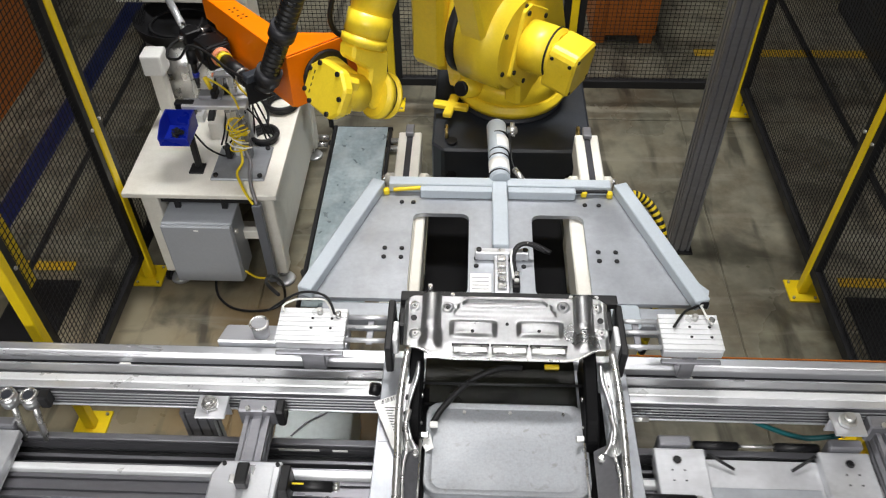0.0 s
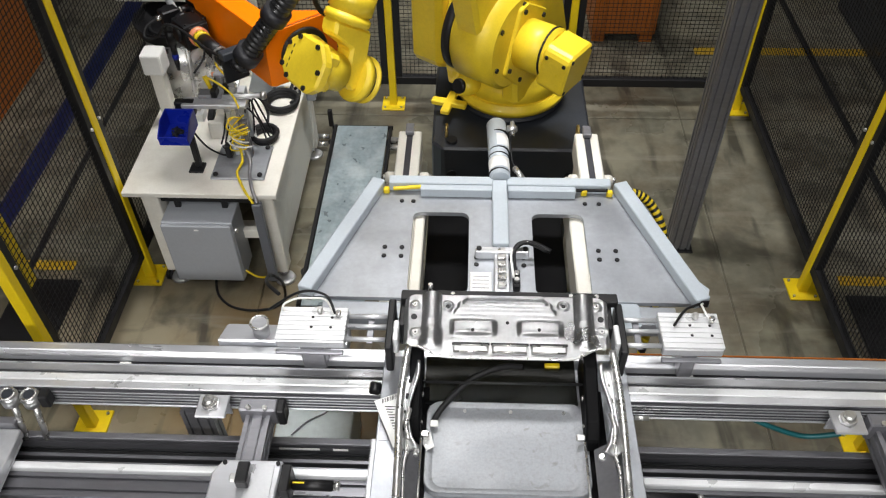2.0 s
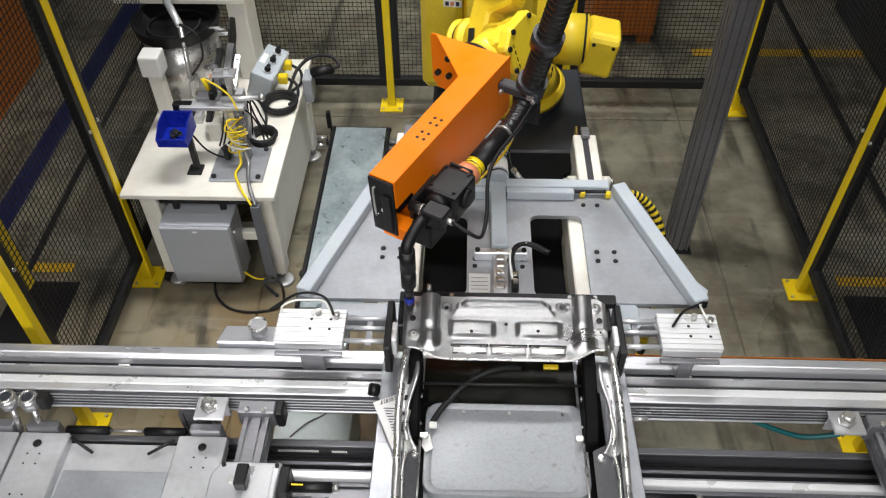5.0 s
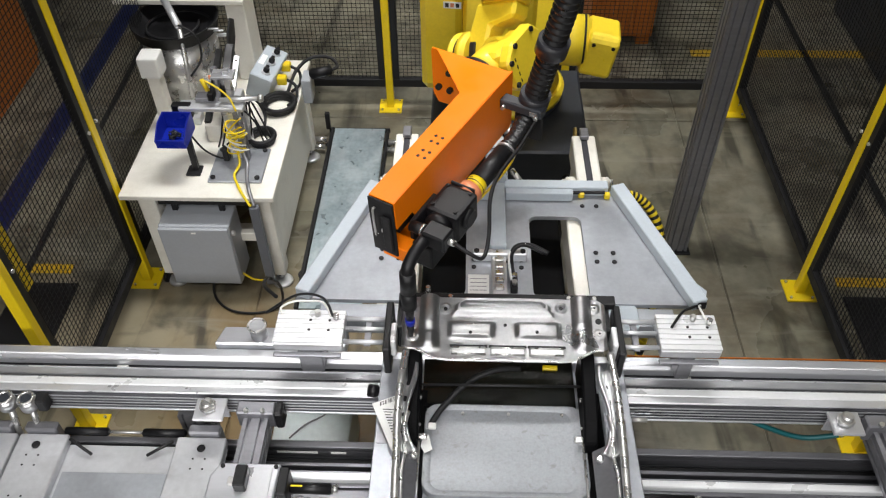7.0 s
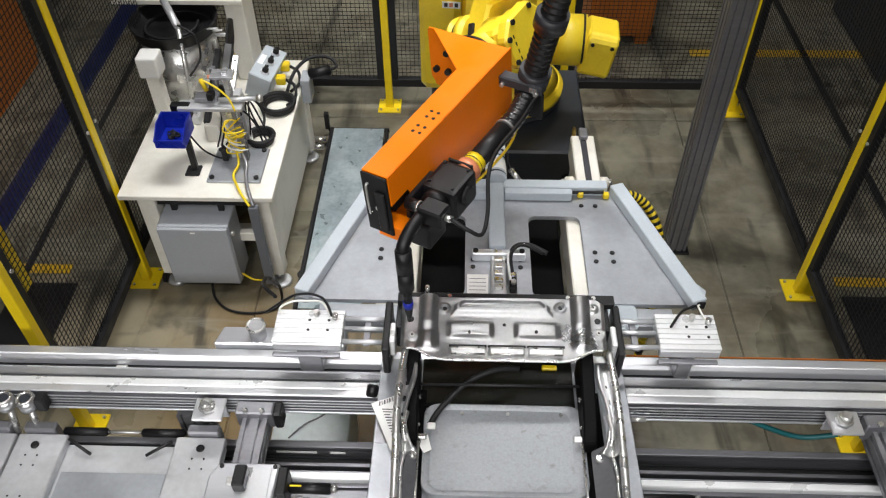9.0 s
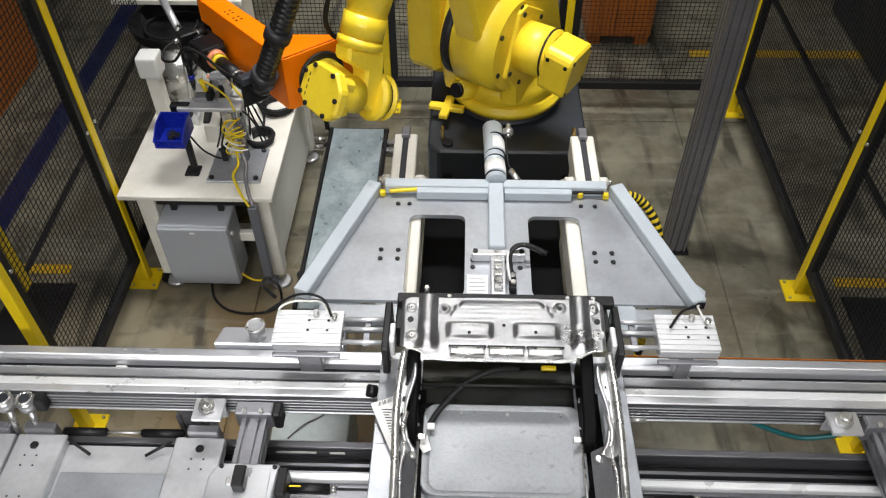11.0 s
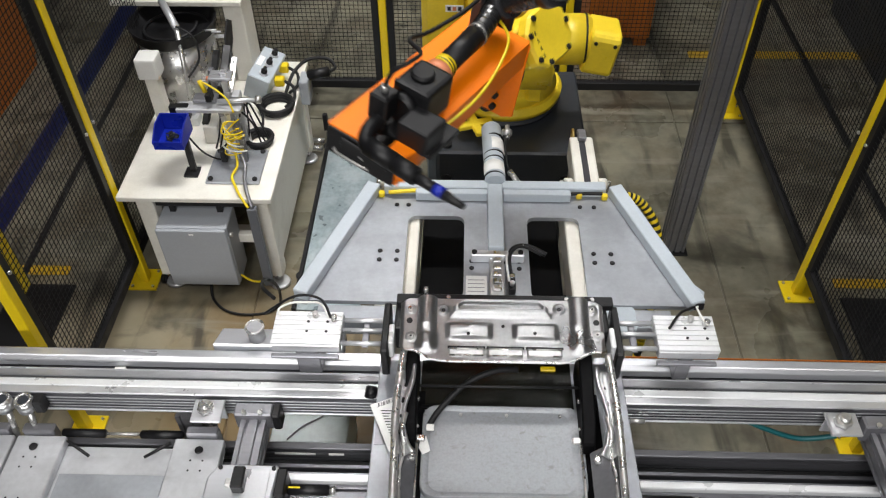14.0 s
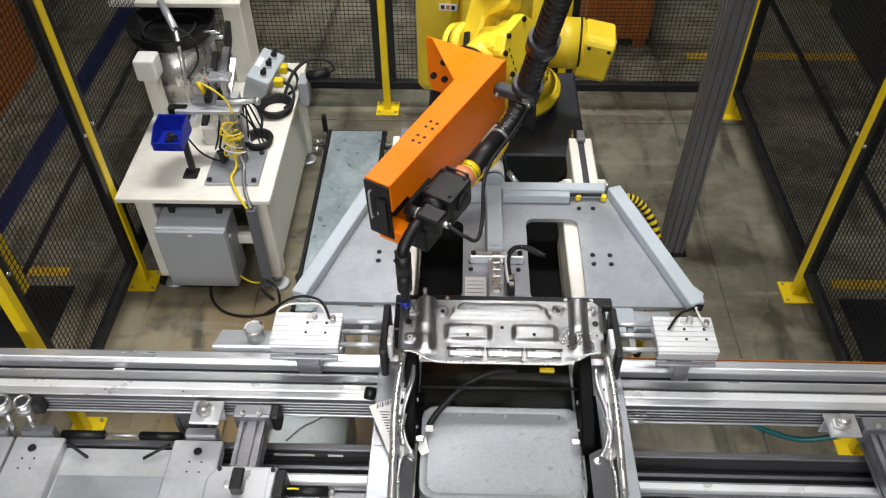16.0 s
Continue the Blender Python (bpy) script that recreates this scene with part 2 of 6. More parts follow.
def thing(name, at, label, category, group="", kind=""):
    ob = new(name)
    ob.empty_display_size = 0.1
    ob.location = at
    ORIGIN[ob] = Vector(at)
    return tagged(ob, label, category, group, kind)


def part(name, bm, material, parent, label="", kind=""):
    """One mesh under a thing or a part; the bmesh is in world metres."""
    o = ORIGIN[parent]
    bmesh.ops.translate(bm, vec=-o, verts=bm.verts)
    me = bpy.data.meshes.new(name)
    bm.to_mesh(me)
    bm.free()
    me.materials.append(material)
    ob = new(name, me)
    ob.parent = parent
    ORIGIN[ob] = o
    return tagged(ob, label, kind=kind)


def whole(name, bm, material, label, category, kind="", at=(0, 0, 0), group=""):
    """A thing of a single mesh."""
    bmesh.ops.translate(bm, vec=-Vector(at), verts=bm.verts)
    me = bpy.data.meshes.new(name)
    bm.to_mesh(me)
    bm.free()
    me.materials.append(material)
    ob = new(name, me)
    ob.location = at
    ORIGIN[ob] = Vector(at)
    return tagged(ob, label, category, group, kind)


def B():
    return bmesh.new()


def twin(ob, at):
    """The same mesh again under the same parent, moved by at."""
    o = ob.copy()
    scene.collection.objects.link(o)
    o.location = Vector(ob.location) + Vector(at)
    ORIGIN[o] = ORIGIN.get(ob, Vector())
    return o


def slotted(lo, hi, axis="x", slot=0.008, deep=0.009, faces=4):
    """A T-slot aluminium bar: a square-cut outline with a groove every 45 mm on its sides, pushed along an axis."""
    k = {"x": 0, "y": 1, "z": 2}[axis]
    u, v = [(1, 2), (0, 2), (0, 1)][k]
    a0, a1, b0, b1 = lo[u], hi[u], lo[v], hi[v]

    def side(p0, p1, inward):
        L = (Vector(p1) - Vector(p0)).length
        d = (Vector(p1) - Vector(p0)) / L
        cnt = max(1, round(L / 0.045))
        out = [Vector(p0)]
        for i in range(cnt):
            c = (i + 0.5) * L / cnt
            w = min(slot, L / cnt * 0.3) / 2
            for s, h in ((-w, 0), (-w, 1), (w, 1), (w, 0)):
                out.append(Vector(p0) + d * (c + s) + Vector(inward) * deep * h)
        return out
    outline = side((a0, b0), (a1, b0), (0, 1)) + side((a1, b0), (a1, b1), (-1, 0)) + side((a1, b1), (a0, b1), (0, -1)) + side((a0, b1), (a0, b0), (1, 0))
    return prism(B(), [tuple(p) for p in outline], lo[k], hi[k], axis, 0)

# ---- the hall ----
JX, JY = 0.23, 3.95   # the robot's turning axis


def hall():
    b = B()
    xs = [-9, -3.4, -1.15, 1.466, 4.0, 9]
    ys = [-5, -1.2, 1.0, 4.62, 13]
    g = 0.004
    for i in range(len(xs) - 1):
        for j in range(len(ys) - 1):
            box(b, (xs[i] + g, ys[j] + g, -0.2), (xs[i + 1] - g, ys[j + 1] - g, 0), 0.004)
    floor = whole("floor", b, CONCRETE, "stained grey polished concrete factory floor with saw-cut joints", "floor", "structure")
    b = B()
    box(b, (-9.2, -5.2, -0.25), (9.2, 13.2, -0.012), 0)
    part("subfloor", b, CONCRETE, floor)
    for name, lo, hi in (("wall_back", (-9.2, 13, 0), (9.2, 13.2, 8)), ("wall_front", (-9.2, -5.2, 0), (9.2, -5, 8)),
                         ("wall_west", (-9.2, -5, 0), (-9, 13, 8)), ("wall_east", (9, -5, 0), (9.2, 13, 8))):
        whole(name, box(B(), lo, hi, 0), WALL_DARK, "dark grey hall wall far beyond the cell", "wall", "structure")
    whole("ceiling", box(B(), (-9.2, -5.2, 8), (9.2, 13.2, 8.2), 0), WALL_DARK, "dark hall ceiling above the robot cell", "ceiling", "structure")

    def line(name, x0, y0, x1, y1, m, label):
        whole(name, box(B(), (x0, y0, 0.0005), (x1, y1, 0.003), 0), m, label, "floor marking", "structure")
    line("floor_line", -2.95, 2.6, -2.80, 6.6, BLUE_TAPE, "blue floor tape along the aisle beyond the fence")
    line("floor_line", -2.75, 3.08, -2.28, 3.15, FLOOR_YELLOW, "short yellow floor marking beyond the fence")
    line("floor_line", 2.1, 3.08, 2.9, 3.15, FLOOR_YELLOW, "yellow floor marking outside the fence")
    line("floor_line", 1.72, 5.45, 3.1, 5.55, FLOOR_YELLOW, "yellow floor marking behind the cell")
    run = Matrix.Translation((-2.542, 3.080, 0)) @ Matrix.Rotation(1.5888, 4, "Z")
    whole("floor_line", box(B(), (-1.0, -0.02, 0.0005), (4.0, 0.02, 0.006), 0.001, run), BLACK_STEEL, "thin black cable cover strip beyond the fence", "floor marking", "structure")
    line("floor_line", 2.57, 2.4, 2.62, 7.0, BLACK_STEEL, "thin black cable cover strip on the floor")


hall()


# ---- fence ----
def fence_post(x, y, group, h=2.25, plate=0.16):
    o = thing("fence_post", (x, y, 0), "yellow painted square steel fence post bolted to the floor", "fence post", group)
    part("post", box(B(), (x - 0.025, y - 0.025, 0.011), (x + 0.025, y + 0.025, h), 0.004), YELLOW, o)
    part("base_plate", box(B(), (x - plate / 2, y - plate / 2, 0.0), (x + plate / 2, y + plate / 2, 0.012), 0.002), YELLOW, o)
    first = None
    for sx in (-1, 1):
        for sy in (-1, 1):
            if first is None:
                c = (x - 0.058, y - 0.058)
                first = part("anchor_bolt", rod(B(), (*c, 0.011), (*c, 0.022), 0.008, n=6), STEEL, o)
            else:
                twin(first, (0.058 * (sx + 1), 0.058 * (sy + 1), 0))
    return o


def fence_panel(p, q, z0=0.18, z1=2.2, pitch=0.029, wire=0.0014, inset=0.027):
    """A black framed wire panel from p to q (x, y)."""
    p, q = Vector((*p, 0)), Vector((*q, 0))
    d = (q - p).normalized()
    p, q = p + d * inset, q - d * inset
    L = (q - p).length
    m = Matrix.Translation(p) @ Matrix.Rotation(math.atan2(d.y, d.x), 4, "Z")
    o = thing("mesh_fence", p, "black wire mesh safety fence panel with square steel frame", "fence panel", "fence panels")
    b = B()
    t = 0.022
    e0 = 0.045
    for lo, hi in (((0, -t, z0), (L, t, z0 + 0.06)), ((0, -t, z1 - 0.06), (L, t, z1))):
        part("rail", box(B(), lo, hi, 0.003, m), BLACK_STEEL, o)
    for lo, hi in (((0, -t, z0 + 0.061), (e0, t, z1 - 0.061)), ((L - e0, -t, z0 + 0.061), (L, t, z1 - 0.061))):
        part("stile", box(B(), lo, hi, 0.003, m), BLACK_STEEL, o)
    n = int((L - 0.09) / pitch)
    k = int((z1 - z0 - 0.09) / pitch)
    for i in range(1, n + 1):
        x = 0.045 + (L - 0.09) * i / (n + 1)
        box(b, (x - wire, -wire, z0 + 0.04), (x + wire, wire, z1 - 0.04), 0)
    for i in range(1, k + 1):
        z = z0 + 0.045 + (z1 - z0 - 0.09) * i / (k + 1)
        box(b, (0.04, wire, z - wire), (L - 0.04, 3 * wire, z + wire), 0)
    bmesh.ops.transform(b, matrix=m, verts=b.verts)
    part("wire_mesh", b, BLACK_STEEL, o)
    side = Vector((-d.y, d.x, 0))
    for z in (z0 + 0.9, z1 - 0.3):
        for e in (0.022, L - 0.022):
            c = p + d * e + Vector((0, 0, z))
            part("bolt", rod(B(), c - side * 0.03, c + side * 0.03, 0.009, n=8), STEEL, o)
    return o


whole("machine_cabinet", box(B(), (3.02, 4.9, 0.0), (3.9, 6.2, 1.7), 0.02), CHARCOAL, "black machine cabinet standing outside the fence", "cabinet")
LX, RX, BY = -1.815, 1.87, 4.765
for y in (2.06, 3.05, 4.72):
    fence_post(LX, y, "fence posts")
for y in (2.045, 3.04, 4.74):
    fence_post(RX, y, "fence posts")
for x in (-0.55, 0.66):
    fence_post(x, 4.75, "fence posts")
LP, RP = LX - 0.004, RX + 0.004   # the side panels stand between the posts
fence_panel((LP, 2.06), (LP, 3.05))
fence_panel((LP, 3.05), (LP, 4.72))
fence_panel((RP, 2.045), (RP, 3.04))
fence_panel((RP, 3.04), (RP, 4.74))
fence_panel((LX + 0.002, 4.755), (-0.55, 4.755))
fence_panel((-0.55, 4.755), (0.66, 4.755))
fence_panel((0.66, 4.755), (RX - 0.002, 4.755))


gate = thing("gate_bar", (-1.93, 2.27, 0.75), "yellow steel gate bar fixed to the mesh fence", "gate bar")
part("bar", box(B(), (-1.95, 2.235, 0.80), (-1.887, 2.30, 1.9), 0.005), YELLOW, gate)
part("bracket", box(B(), (-1.8865, 2.245, 1.3), (-1.8415, 2.29, 1.36), 0.003), BLACK_STEEL, gate)


def pillar():
    x, y = 1.236, 3.389
    o = thing("pillar", (x, y, 0), "dark grey slotted aluminium profile upright on the floor", "pillar")
    part("profile", slotted((x - 0.06, y - 0.06, 0.013), (x + 0.06, y + 0.06, 3.2), "z", 0.012, 0.012), ALU_DARK, o)
    part("foot_plate", box(B(), (x - 0.08, y - 0.08, 0), (x + 0.08, y + 0.08, 0.012), 0.002), BLACK_STEEL, o)


pillar()


def rack(x0, y0, x1, y1, z0, z1):
    o = thing("storage_bin", ((x0 + x1) / 2, (y0 + y1) / 2, 0), "orange steel storage container on the floor beyond the fence", "container")
    b = B()
    box(b, (x0, y0, z0), (x1, y1, z1), 0.01)
    part("body", b, ORANGE_RACK, o)
    k = int((x1 - x0) / 0.12)
    for i in range(k):
        x = x0 + (x1 - x0) * (i + 0.5) / k
        part("rib", box(B(), (x - 0.02, y0 - 0.025, z0 + 0.03), (x + 0.02, y0 - 0.001, z1 - 0.03), 0.006), ORANGE_RACK, o)
    for x in (x0 + 0.06, x1 - 0.06):
        part("foot", box(B(), (x - 0.05, y0 + 0.02, 0), (x + 0.05, y1 - 0.02, z0 - 0.001), 0.004), ORANGE_RACK, o)


rack(0.93, 5.6, 1.42, 6.4, 0.08, 0.75)
rack(-4.0, 4.1, -3.3, 5.3, 0.08, 1.0)
for x0, x1, y0 in ((-2.55, -2.2, 2.55), (2.1, 2.95, 2.0)):
    whole("rubber_mat", box(B(), (x0, y0, 0.0), (x1, 3.0, 0.012), 0.004), RUBBER, "black rubber floor mat outside the fence", "mat", group="floor mats")


# ---- conveyor ----
def conveyor():
    o = thing("conveyor", (0, 1.7, 0), "aluminium profile pallet conveyor with twin rails", "conveyor")
    X0, X1 = -3.2, 3.2
    part("back_rail", slotted((X0, 1.770, 0.83), (X1, 1.846, 0.893), "x"), RAIL_DARK, o)
    part("guide_bar", prism(B(), [(1.794, 0.905), (1.800, 0.896), (1.850, 0.896), (1.856, 0.905), (1.856, 0.934), (1.846, 0.948), (1.812, 0.946), (1.796, 0.934)], X0, X1, "x", 0.003), ALU, o, "pale square aluminium guide bar with rounded edges")
    part("mid_rail", box(B(), (X0, 1.735, 0.86), (X1, 1.768, 0.921), 0.003), ALU_MID, o, "grey inner rail")
    part("rail_lip", box(B(), (X0, 1.7655, 0.9212), (X1, 1.7685, 0.926), 0), ALU_WHITE, o)
    part("chain_bed", box(B(), (X0, 1.706, 0.86), (X1, 1.734, 0.912), 0.002), RAIL_DARK, o, "dark chain channel")
    part("orange_edge", box(B(), (0.62, 1.8565, 0.935), (X1, 1.8580, 0.9445), 0.0004), ORANGE_RACK, o, "thin orange edge strip")
    link = part("chain_link", box(B(), (X0 + 0.002, 1.710, 0.9125), (X0 + 0.030, 1.730, 0.917), 0.0015), ALU_MID, o)
    for i in range(1, 200):
        twin(link, (0.032 * i, 0, 0))
    part("front_rail", slotted((X0, 1.640, 0.85), (X1, 1.704, 0.94), "x", 0.009, 0.014), RAIL_DARK, o, "grooved aluminium rail")
    part("wear_strip", box(B(), (X0, 1.672, 0.941), (X1, 1.703, 0.953), 0.004), FIN_WHITE, o)
    part("front_strip", box(B(), (X0, 1.641, 0.941), (X1, 1.6715, 0.951), 0.004), ALU_WHITE, o)
    for z in (0.866, 0.884, 0.902, 0.920):
        part("rail_ridge", box(B(), (X0, 1.6355, z), (X1, 1.6398, z + 0.006), 0.0015), ALU_MID, o)
    part("edge_trim", box(B(), (X0, 1.632, 0.846), (X1, 1.6395, 0.856), 0.002), ALU, o)
    # near rail, lower
    part("near_back_rail", slotted((X0, 1.556, 0.60), (X1, 1.586, 0.731), "x", 0.012, 0.012), RAIL_DARK, o)
    part("near_cap", box(B(), (X0, 1.558, 0.7315), (X1, 1.584, 0.737), 0.002), ALU_DARK, o)
    for x0, x1 in ((-0.70, -0.545), (-0.495, -0.437)):
        part("rail_label", box(B(), (x0, 1.5548, 0.694), (x1, 1.5558, 0.708), 0), PAPER, o)
    part("near_channel", box(B(), (X0, 1.455, 0.60), (X1, 1.553, 0.66), 0.003), BLACK_STEEL, o)
    part("near_ledge", box(B(), (X0, 1.499, 0.661), (X1, 1.515, 0.70), 0.002), RAIL_DARK, o)
    part("near_chain", box(B(), (X0, 1.470, 0.661), (X1, 1.488, 0.69), 0.002), ALU_DARK, o)
    part("near_strip", box(B(), (X0, 1.424, 0.70), (X1, 1.452, 0.745), 0.004), FIN_WHITE, o)
    part("near_front_rail", slotted((X0, 1.33, 0.60), (X1, 1.422, 0.72), "x", 0.012, 0.014), RAIL_DARK, o)
    part("near_plate", box(B(), (X0, 0.9, 0.60), (X1, 1.329, 0.62), 0.003), ALU, o)
    for x in (-1.02, 1.75, -2.9, 2.9):
        part("leg", slotted((x - 0.06, 1.64, 0.02), (x + 0.06, 1.70, 0.80), "z"), ALU_DARK, o)
        part("leg", slotted((x - 0.06, 1.42, 0.02), (x + 0.06, 1.48, 0.60), "z"), ALU_DARK, o)
        part("foot", rod(B(), (x, 1.67, 0), (x, 1.67, 0.02), 0.05), BLACK_STEEL, o)
        part("foot", rod(B(), (x, 1.45, 0), (x, 1.45, 0.02), 0.05), BLACK_STEEL, o)
    for x in (-0.752, 1.508):
        part("cross_bar", slotted((x - 0.045, 1.36, 0.80), (x + 0.045, 1.598, 0.89), "y", 0.015, 0.02), ALU_DARK, o)
        part("mounting_block", box(B(), (x - 0.07, 1.58, 0.83), (x + 0.07, 1.635, 0.922), 0.006), ALU_DARK, o)
        s = part("screw", rod(B(), (x - 0.03, 1.585, 0.925), (x - 0.03, 1.585, 0.937), 0.009), STEEL, o)
        twin(s, (0.06, 0, 0))
        part("side_cap", box(B(), (x + 0.07, 1.57, 0.84), (x + 0.10, 1.63, 0.93), 0.006), BLACK_STEEL, o)
    for x in (-0.915, 1.345):
        br = part("sensor_bracket", box(B(), (x - 0.05, 1.535, 0.93), (x + 0.06, 1.63, 0.942), 0.003), ALU, o)
        part("bracket_web", box(B(), (x - 0.05, 1.60, 0.86), (x + 0.06, 1.608, 0.929), 0.003), ALU, o)
        part("sensor_nut", rod(B(), (x, 1.585, 0.943), (x, 1.585, 0.965), 0.03, n=6), STEEL, br)
        part("sensor", rod(B(), (x, 1.585, 0.966), (x, 1.585, 0.985), 0.02, n=16, rim=0.004), STEEL, br)
    return o


conveyor()


def stop_unit(x, y, reach=0.0):
    o = thing("stop_unit", (x, y, 0.75), "aluminium pallet stop unit with black drive on the conveyor", "machine unit")
    part("housing", prism(B(), [(x - 0.13, y - 0.08), (x - 0.10, y - 0.13), (x + 0.10, y - 0.13), (x + 0.11, y + 0.07), (x - 0.10, y + 0.07), (x - 0.13, y + 0.02)],
                          0.755, 0.90, "z", 0.006), ALU, o)
    part("cover_plate", box(B(), (x - 0.005, y - 0.11, 0.901), (x + 0.085, y + 0.05, 0.906), 0.002), ALU_WHITE, o)
    part("stop_block", box(B(), (x - 0.03, y - 0.045, 0.907), (x + 0.012, y + 0.035, 0.955), 0.005), BLACK_STEEL, o)
    part("roller", box(B(), (x - 0.06, y - 0.02, 0.901), (x - 0.036, y + 0.01, 0.918), 0.004), STEEL, o)
    for dx in (-0.09, 0.095):
        for dy in (-0.115, 0.055):
            part("screw", rod(B(), (x + dx, y + dy, 0.9), (x + dx, y + dy, 0.907), 0.008, n=8), BLACK_STEEL, o)
    part("drive_flange", box(B(), (x + 0.111, y - 0.05, 0.81), (x + 0.145, y + 0.05, 0.915), 0.004), BLACK, o)
    part("drive_motor", rod(B(), (x + 0.146, y, 0.86), (x + 0.29 + reach, y, 0.86), 0.019, rim=0.004), BLACK, o)
    part("drive_cap", rod(B(), (x + 0.291 + reach, y, 0.86), (x + 0.312 + reach, y, 0.86), 0.0165, rim=0.003), STEEL, o)
    part("yellow_mark", box(B(), (x + 0.15, y - 0.004, 0.8785), (x + 0.19, y + 0.002, 0.8805), 0), YELLOW_CABLE, o)
    part("second_rod", rod(B(), (x + 0.112, y - 0.07, 0.80), (x + 0.30, y - 0.07, 0.80), 0.016), BLACK, o)
    return o


stop_unit(-0.735, 1.325)
stop_unit(0.33, 1.315, 0.17)


def rail_bits():
    # clamp cylinders at the left end
    for x in (-1.665, -1.585):
        o = thing("guide_roller", (x, 1.60, 0.88), "small bright steel guide roller on the conveyor rail", "roller", "guide rollers")
        part("roller", rod(B(), (x, 1.60, 0.90), (x, 1.60, 0.955), 0.033, n=24, rim=0.006), CHROME, o)
        part("rim", hose(B(), [(x + 0.026 * math.cos(a), 1.60 + 0.026 * math.sin(a), 0.957) for a in [i * math.pi / 8 for i in range(17)]], 0.006, 8, 2), STEEL, o)
        part("cap", rod(B(), (x, 1.60, 0.9555), (x, 1.60, 0.958), 0.019, n=16), CHARCOAL, o)
        part("stem", rod(B(), (x, 1.56, 0.72), (x, 1.60, 0.90), 0.012), STEEL, o)
    b = B()
    box(b, (-1.56, 1.59, 0.885), (-1.52, 1.636, 0.95), 0.006)
    whole("end_block", b, BLACK_STEEL, "black rail end block on the conveyor", "bracket")
    for x in (-1.30, -0.56, 0.83):
        whole("reflector", box(B(), (x - 0.022, 1.772, 0.8935), (x + 0.022, 1.790, 0.912), 0.003), WHITE, "small white tag on the conveyor rail", "tag", group="white rail tags")
    o = thing("lift_block", (-0.81, 1.83, 0.95), "pale steel block with round cap beside the rail", "machine unit")
    part("plate", prism(B(), [(-0.955, 1.86), (-0.45, 1.86), (-0.45, 1.945), (-0.93, 1.945)], 0.90, 0.965, "z", 0.006), ALU, o)
    part("cup", rod(B(), (-0.786, 1.898, 0.9655), (-0.786, 1.898, 1.030), 0.032, n=28), ALU_MID, o)
    part("cup_rim", hose(B(), [(-0.786 + 0.033 * math.cos(a), 1.898 + 0.033 * math.sin(a), 1.031) for a in [i * math.pi / 10 for i in range(21)]], 0.005, 8, 2), STEEL, o)
    b = B()
    hose(b, [(1.03, 1.70, 0.80), (1.15, 1.67, 0.76), (1.28, 1.65, 0.73), (1.40, 1.64, 0.77)], 0.01)
    whole("air_hose", b, GREEN_HOSE, "teal air hose hanging under the conveyor rail", "hose")
    o = thing("floor_cabinet", (-0.68, 2.09, 0), "pale grey metal box on the floor under the conveyor", "cabinet")
    part("body", box(B(), (-0.84, 1.84, 0), (-0.50, 2.10, 0.30), 0.006), PALE_SHEET, o)
    b = B()
    hose(b, [(-0.76, 1.85, 0.308), (-0.70, 1.92, 0.308), (-0.6, 1.99, 0.32), (-0.55, 2.05, 0.5)], 0.004)
    part("cable", b, ALU_DARK, o)


rail_bits()


# ---- pallets ----
def pallet(x, label):
    """x: the first of its two locating holes."""
    z = 0.752
    o = thing("pallet", (x, 1.25, z), label, "pallet", "conveyor pallets")
    for dx, w0, w1 in ((0, -0.078, 0.105), (0.612, -0.10, 0.082)):
        c = x + dx
        d = part("deck_plate", box(B(), (c + w0, 0.75, z + 0.012), (c + w1, 1.55, z + 0.05), 0.004), PALLET_STEEL, o)
        part("bushing", rod(B(), (c, 1.50, z + 0.0505), (c, 1.50, z + 0.060), 0.015, n=16, rim=0.003), BLACK, d)
        for k in range(8):
            px, py = c + (0.022 if k % 2 else -0.022), 1.46 - 0.04 * (k // 2) - (0.08 if k > 3 else 0)
            part("screw_hole", rod(B(), (px, py, z + 0.0502), (px, py, z + 0.0515), 0.0038, n=8), BLACK, d)
        part("end_stop", box(B(), (c - 0.06, 1.551, z - 0.01), (c + 0.06, 1.59, z + 0.075), 0.006), ALU_DARK, o)
    part("under_plate", box(B(), (x - 0.078, 0.75, z), (x + 0.694, 1.53, z + 0.011), 0.003), PALLET_STEEL, o)
    part("inner_plate", box(B(), (x + 0.115, 0.75, z + 0.012), (x + 0.5, 1.415, z + 0.018), 0.002), PLATE, o)
    part("plate_slot", box(B(), (x + 0.122, 1.262, z + 0.0182), (x + 0.493, 1.276, z + 0.019), 0), BLACK_STEEL, o)
    part("lower_step", box(B(), (x + 0.125, 0.75, z + 0.0195), (x + 0.49, 1.26, z + 0.024), 0.002), ALU, o)
    for a, b in ((0.075, 0.24), (0.37, 0.53)):
        part("grip", rod(B(), (x + a, 1.575, z + 0.03), (x + b, 1.575, z + 0.03), 0.016, n=12, rim=0.004), BLACK, o, "black foam grip")
    part("edge_rod", rod(B(), (x + 0.24, 1.575, z + 0.03), (x + 0.37, 1.575, z + 0.03), 0.006, n=8), STEEL, o)
    for a, s in ((0.115, 1), (0.50, -1)):
        part("arm", rod(B(), (x + a, 1.53, z + 0.05), (x + a + 0.09 * s, 1.48, z + 0.03), 0.006, n=8), BLACK_STEEL, o)
    return o


PALLET = pallet(-1.564, "steel conveyor pallet with black grips sliding along the near rail")
pallet(-2.347, "steel conveyor pallet waiting at the end of the near rail")


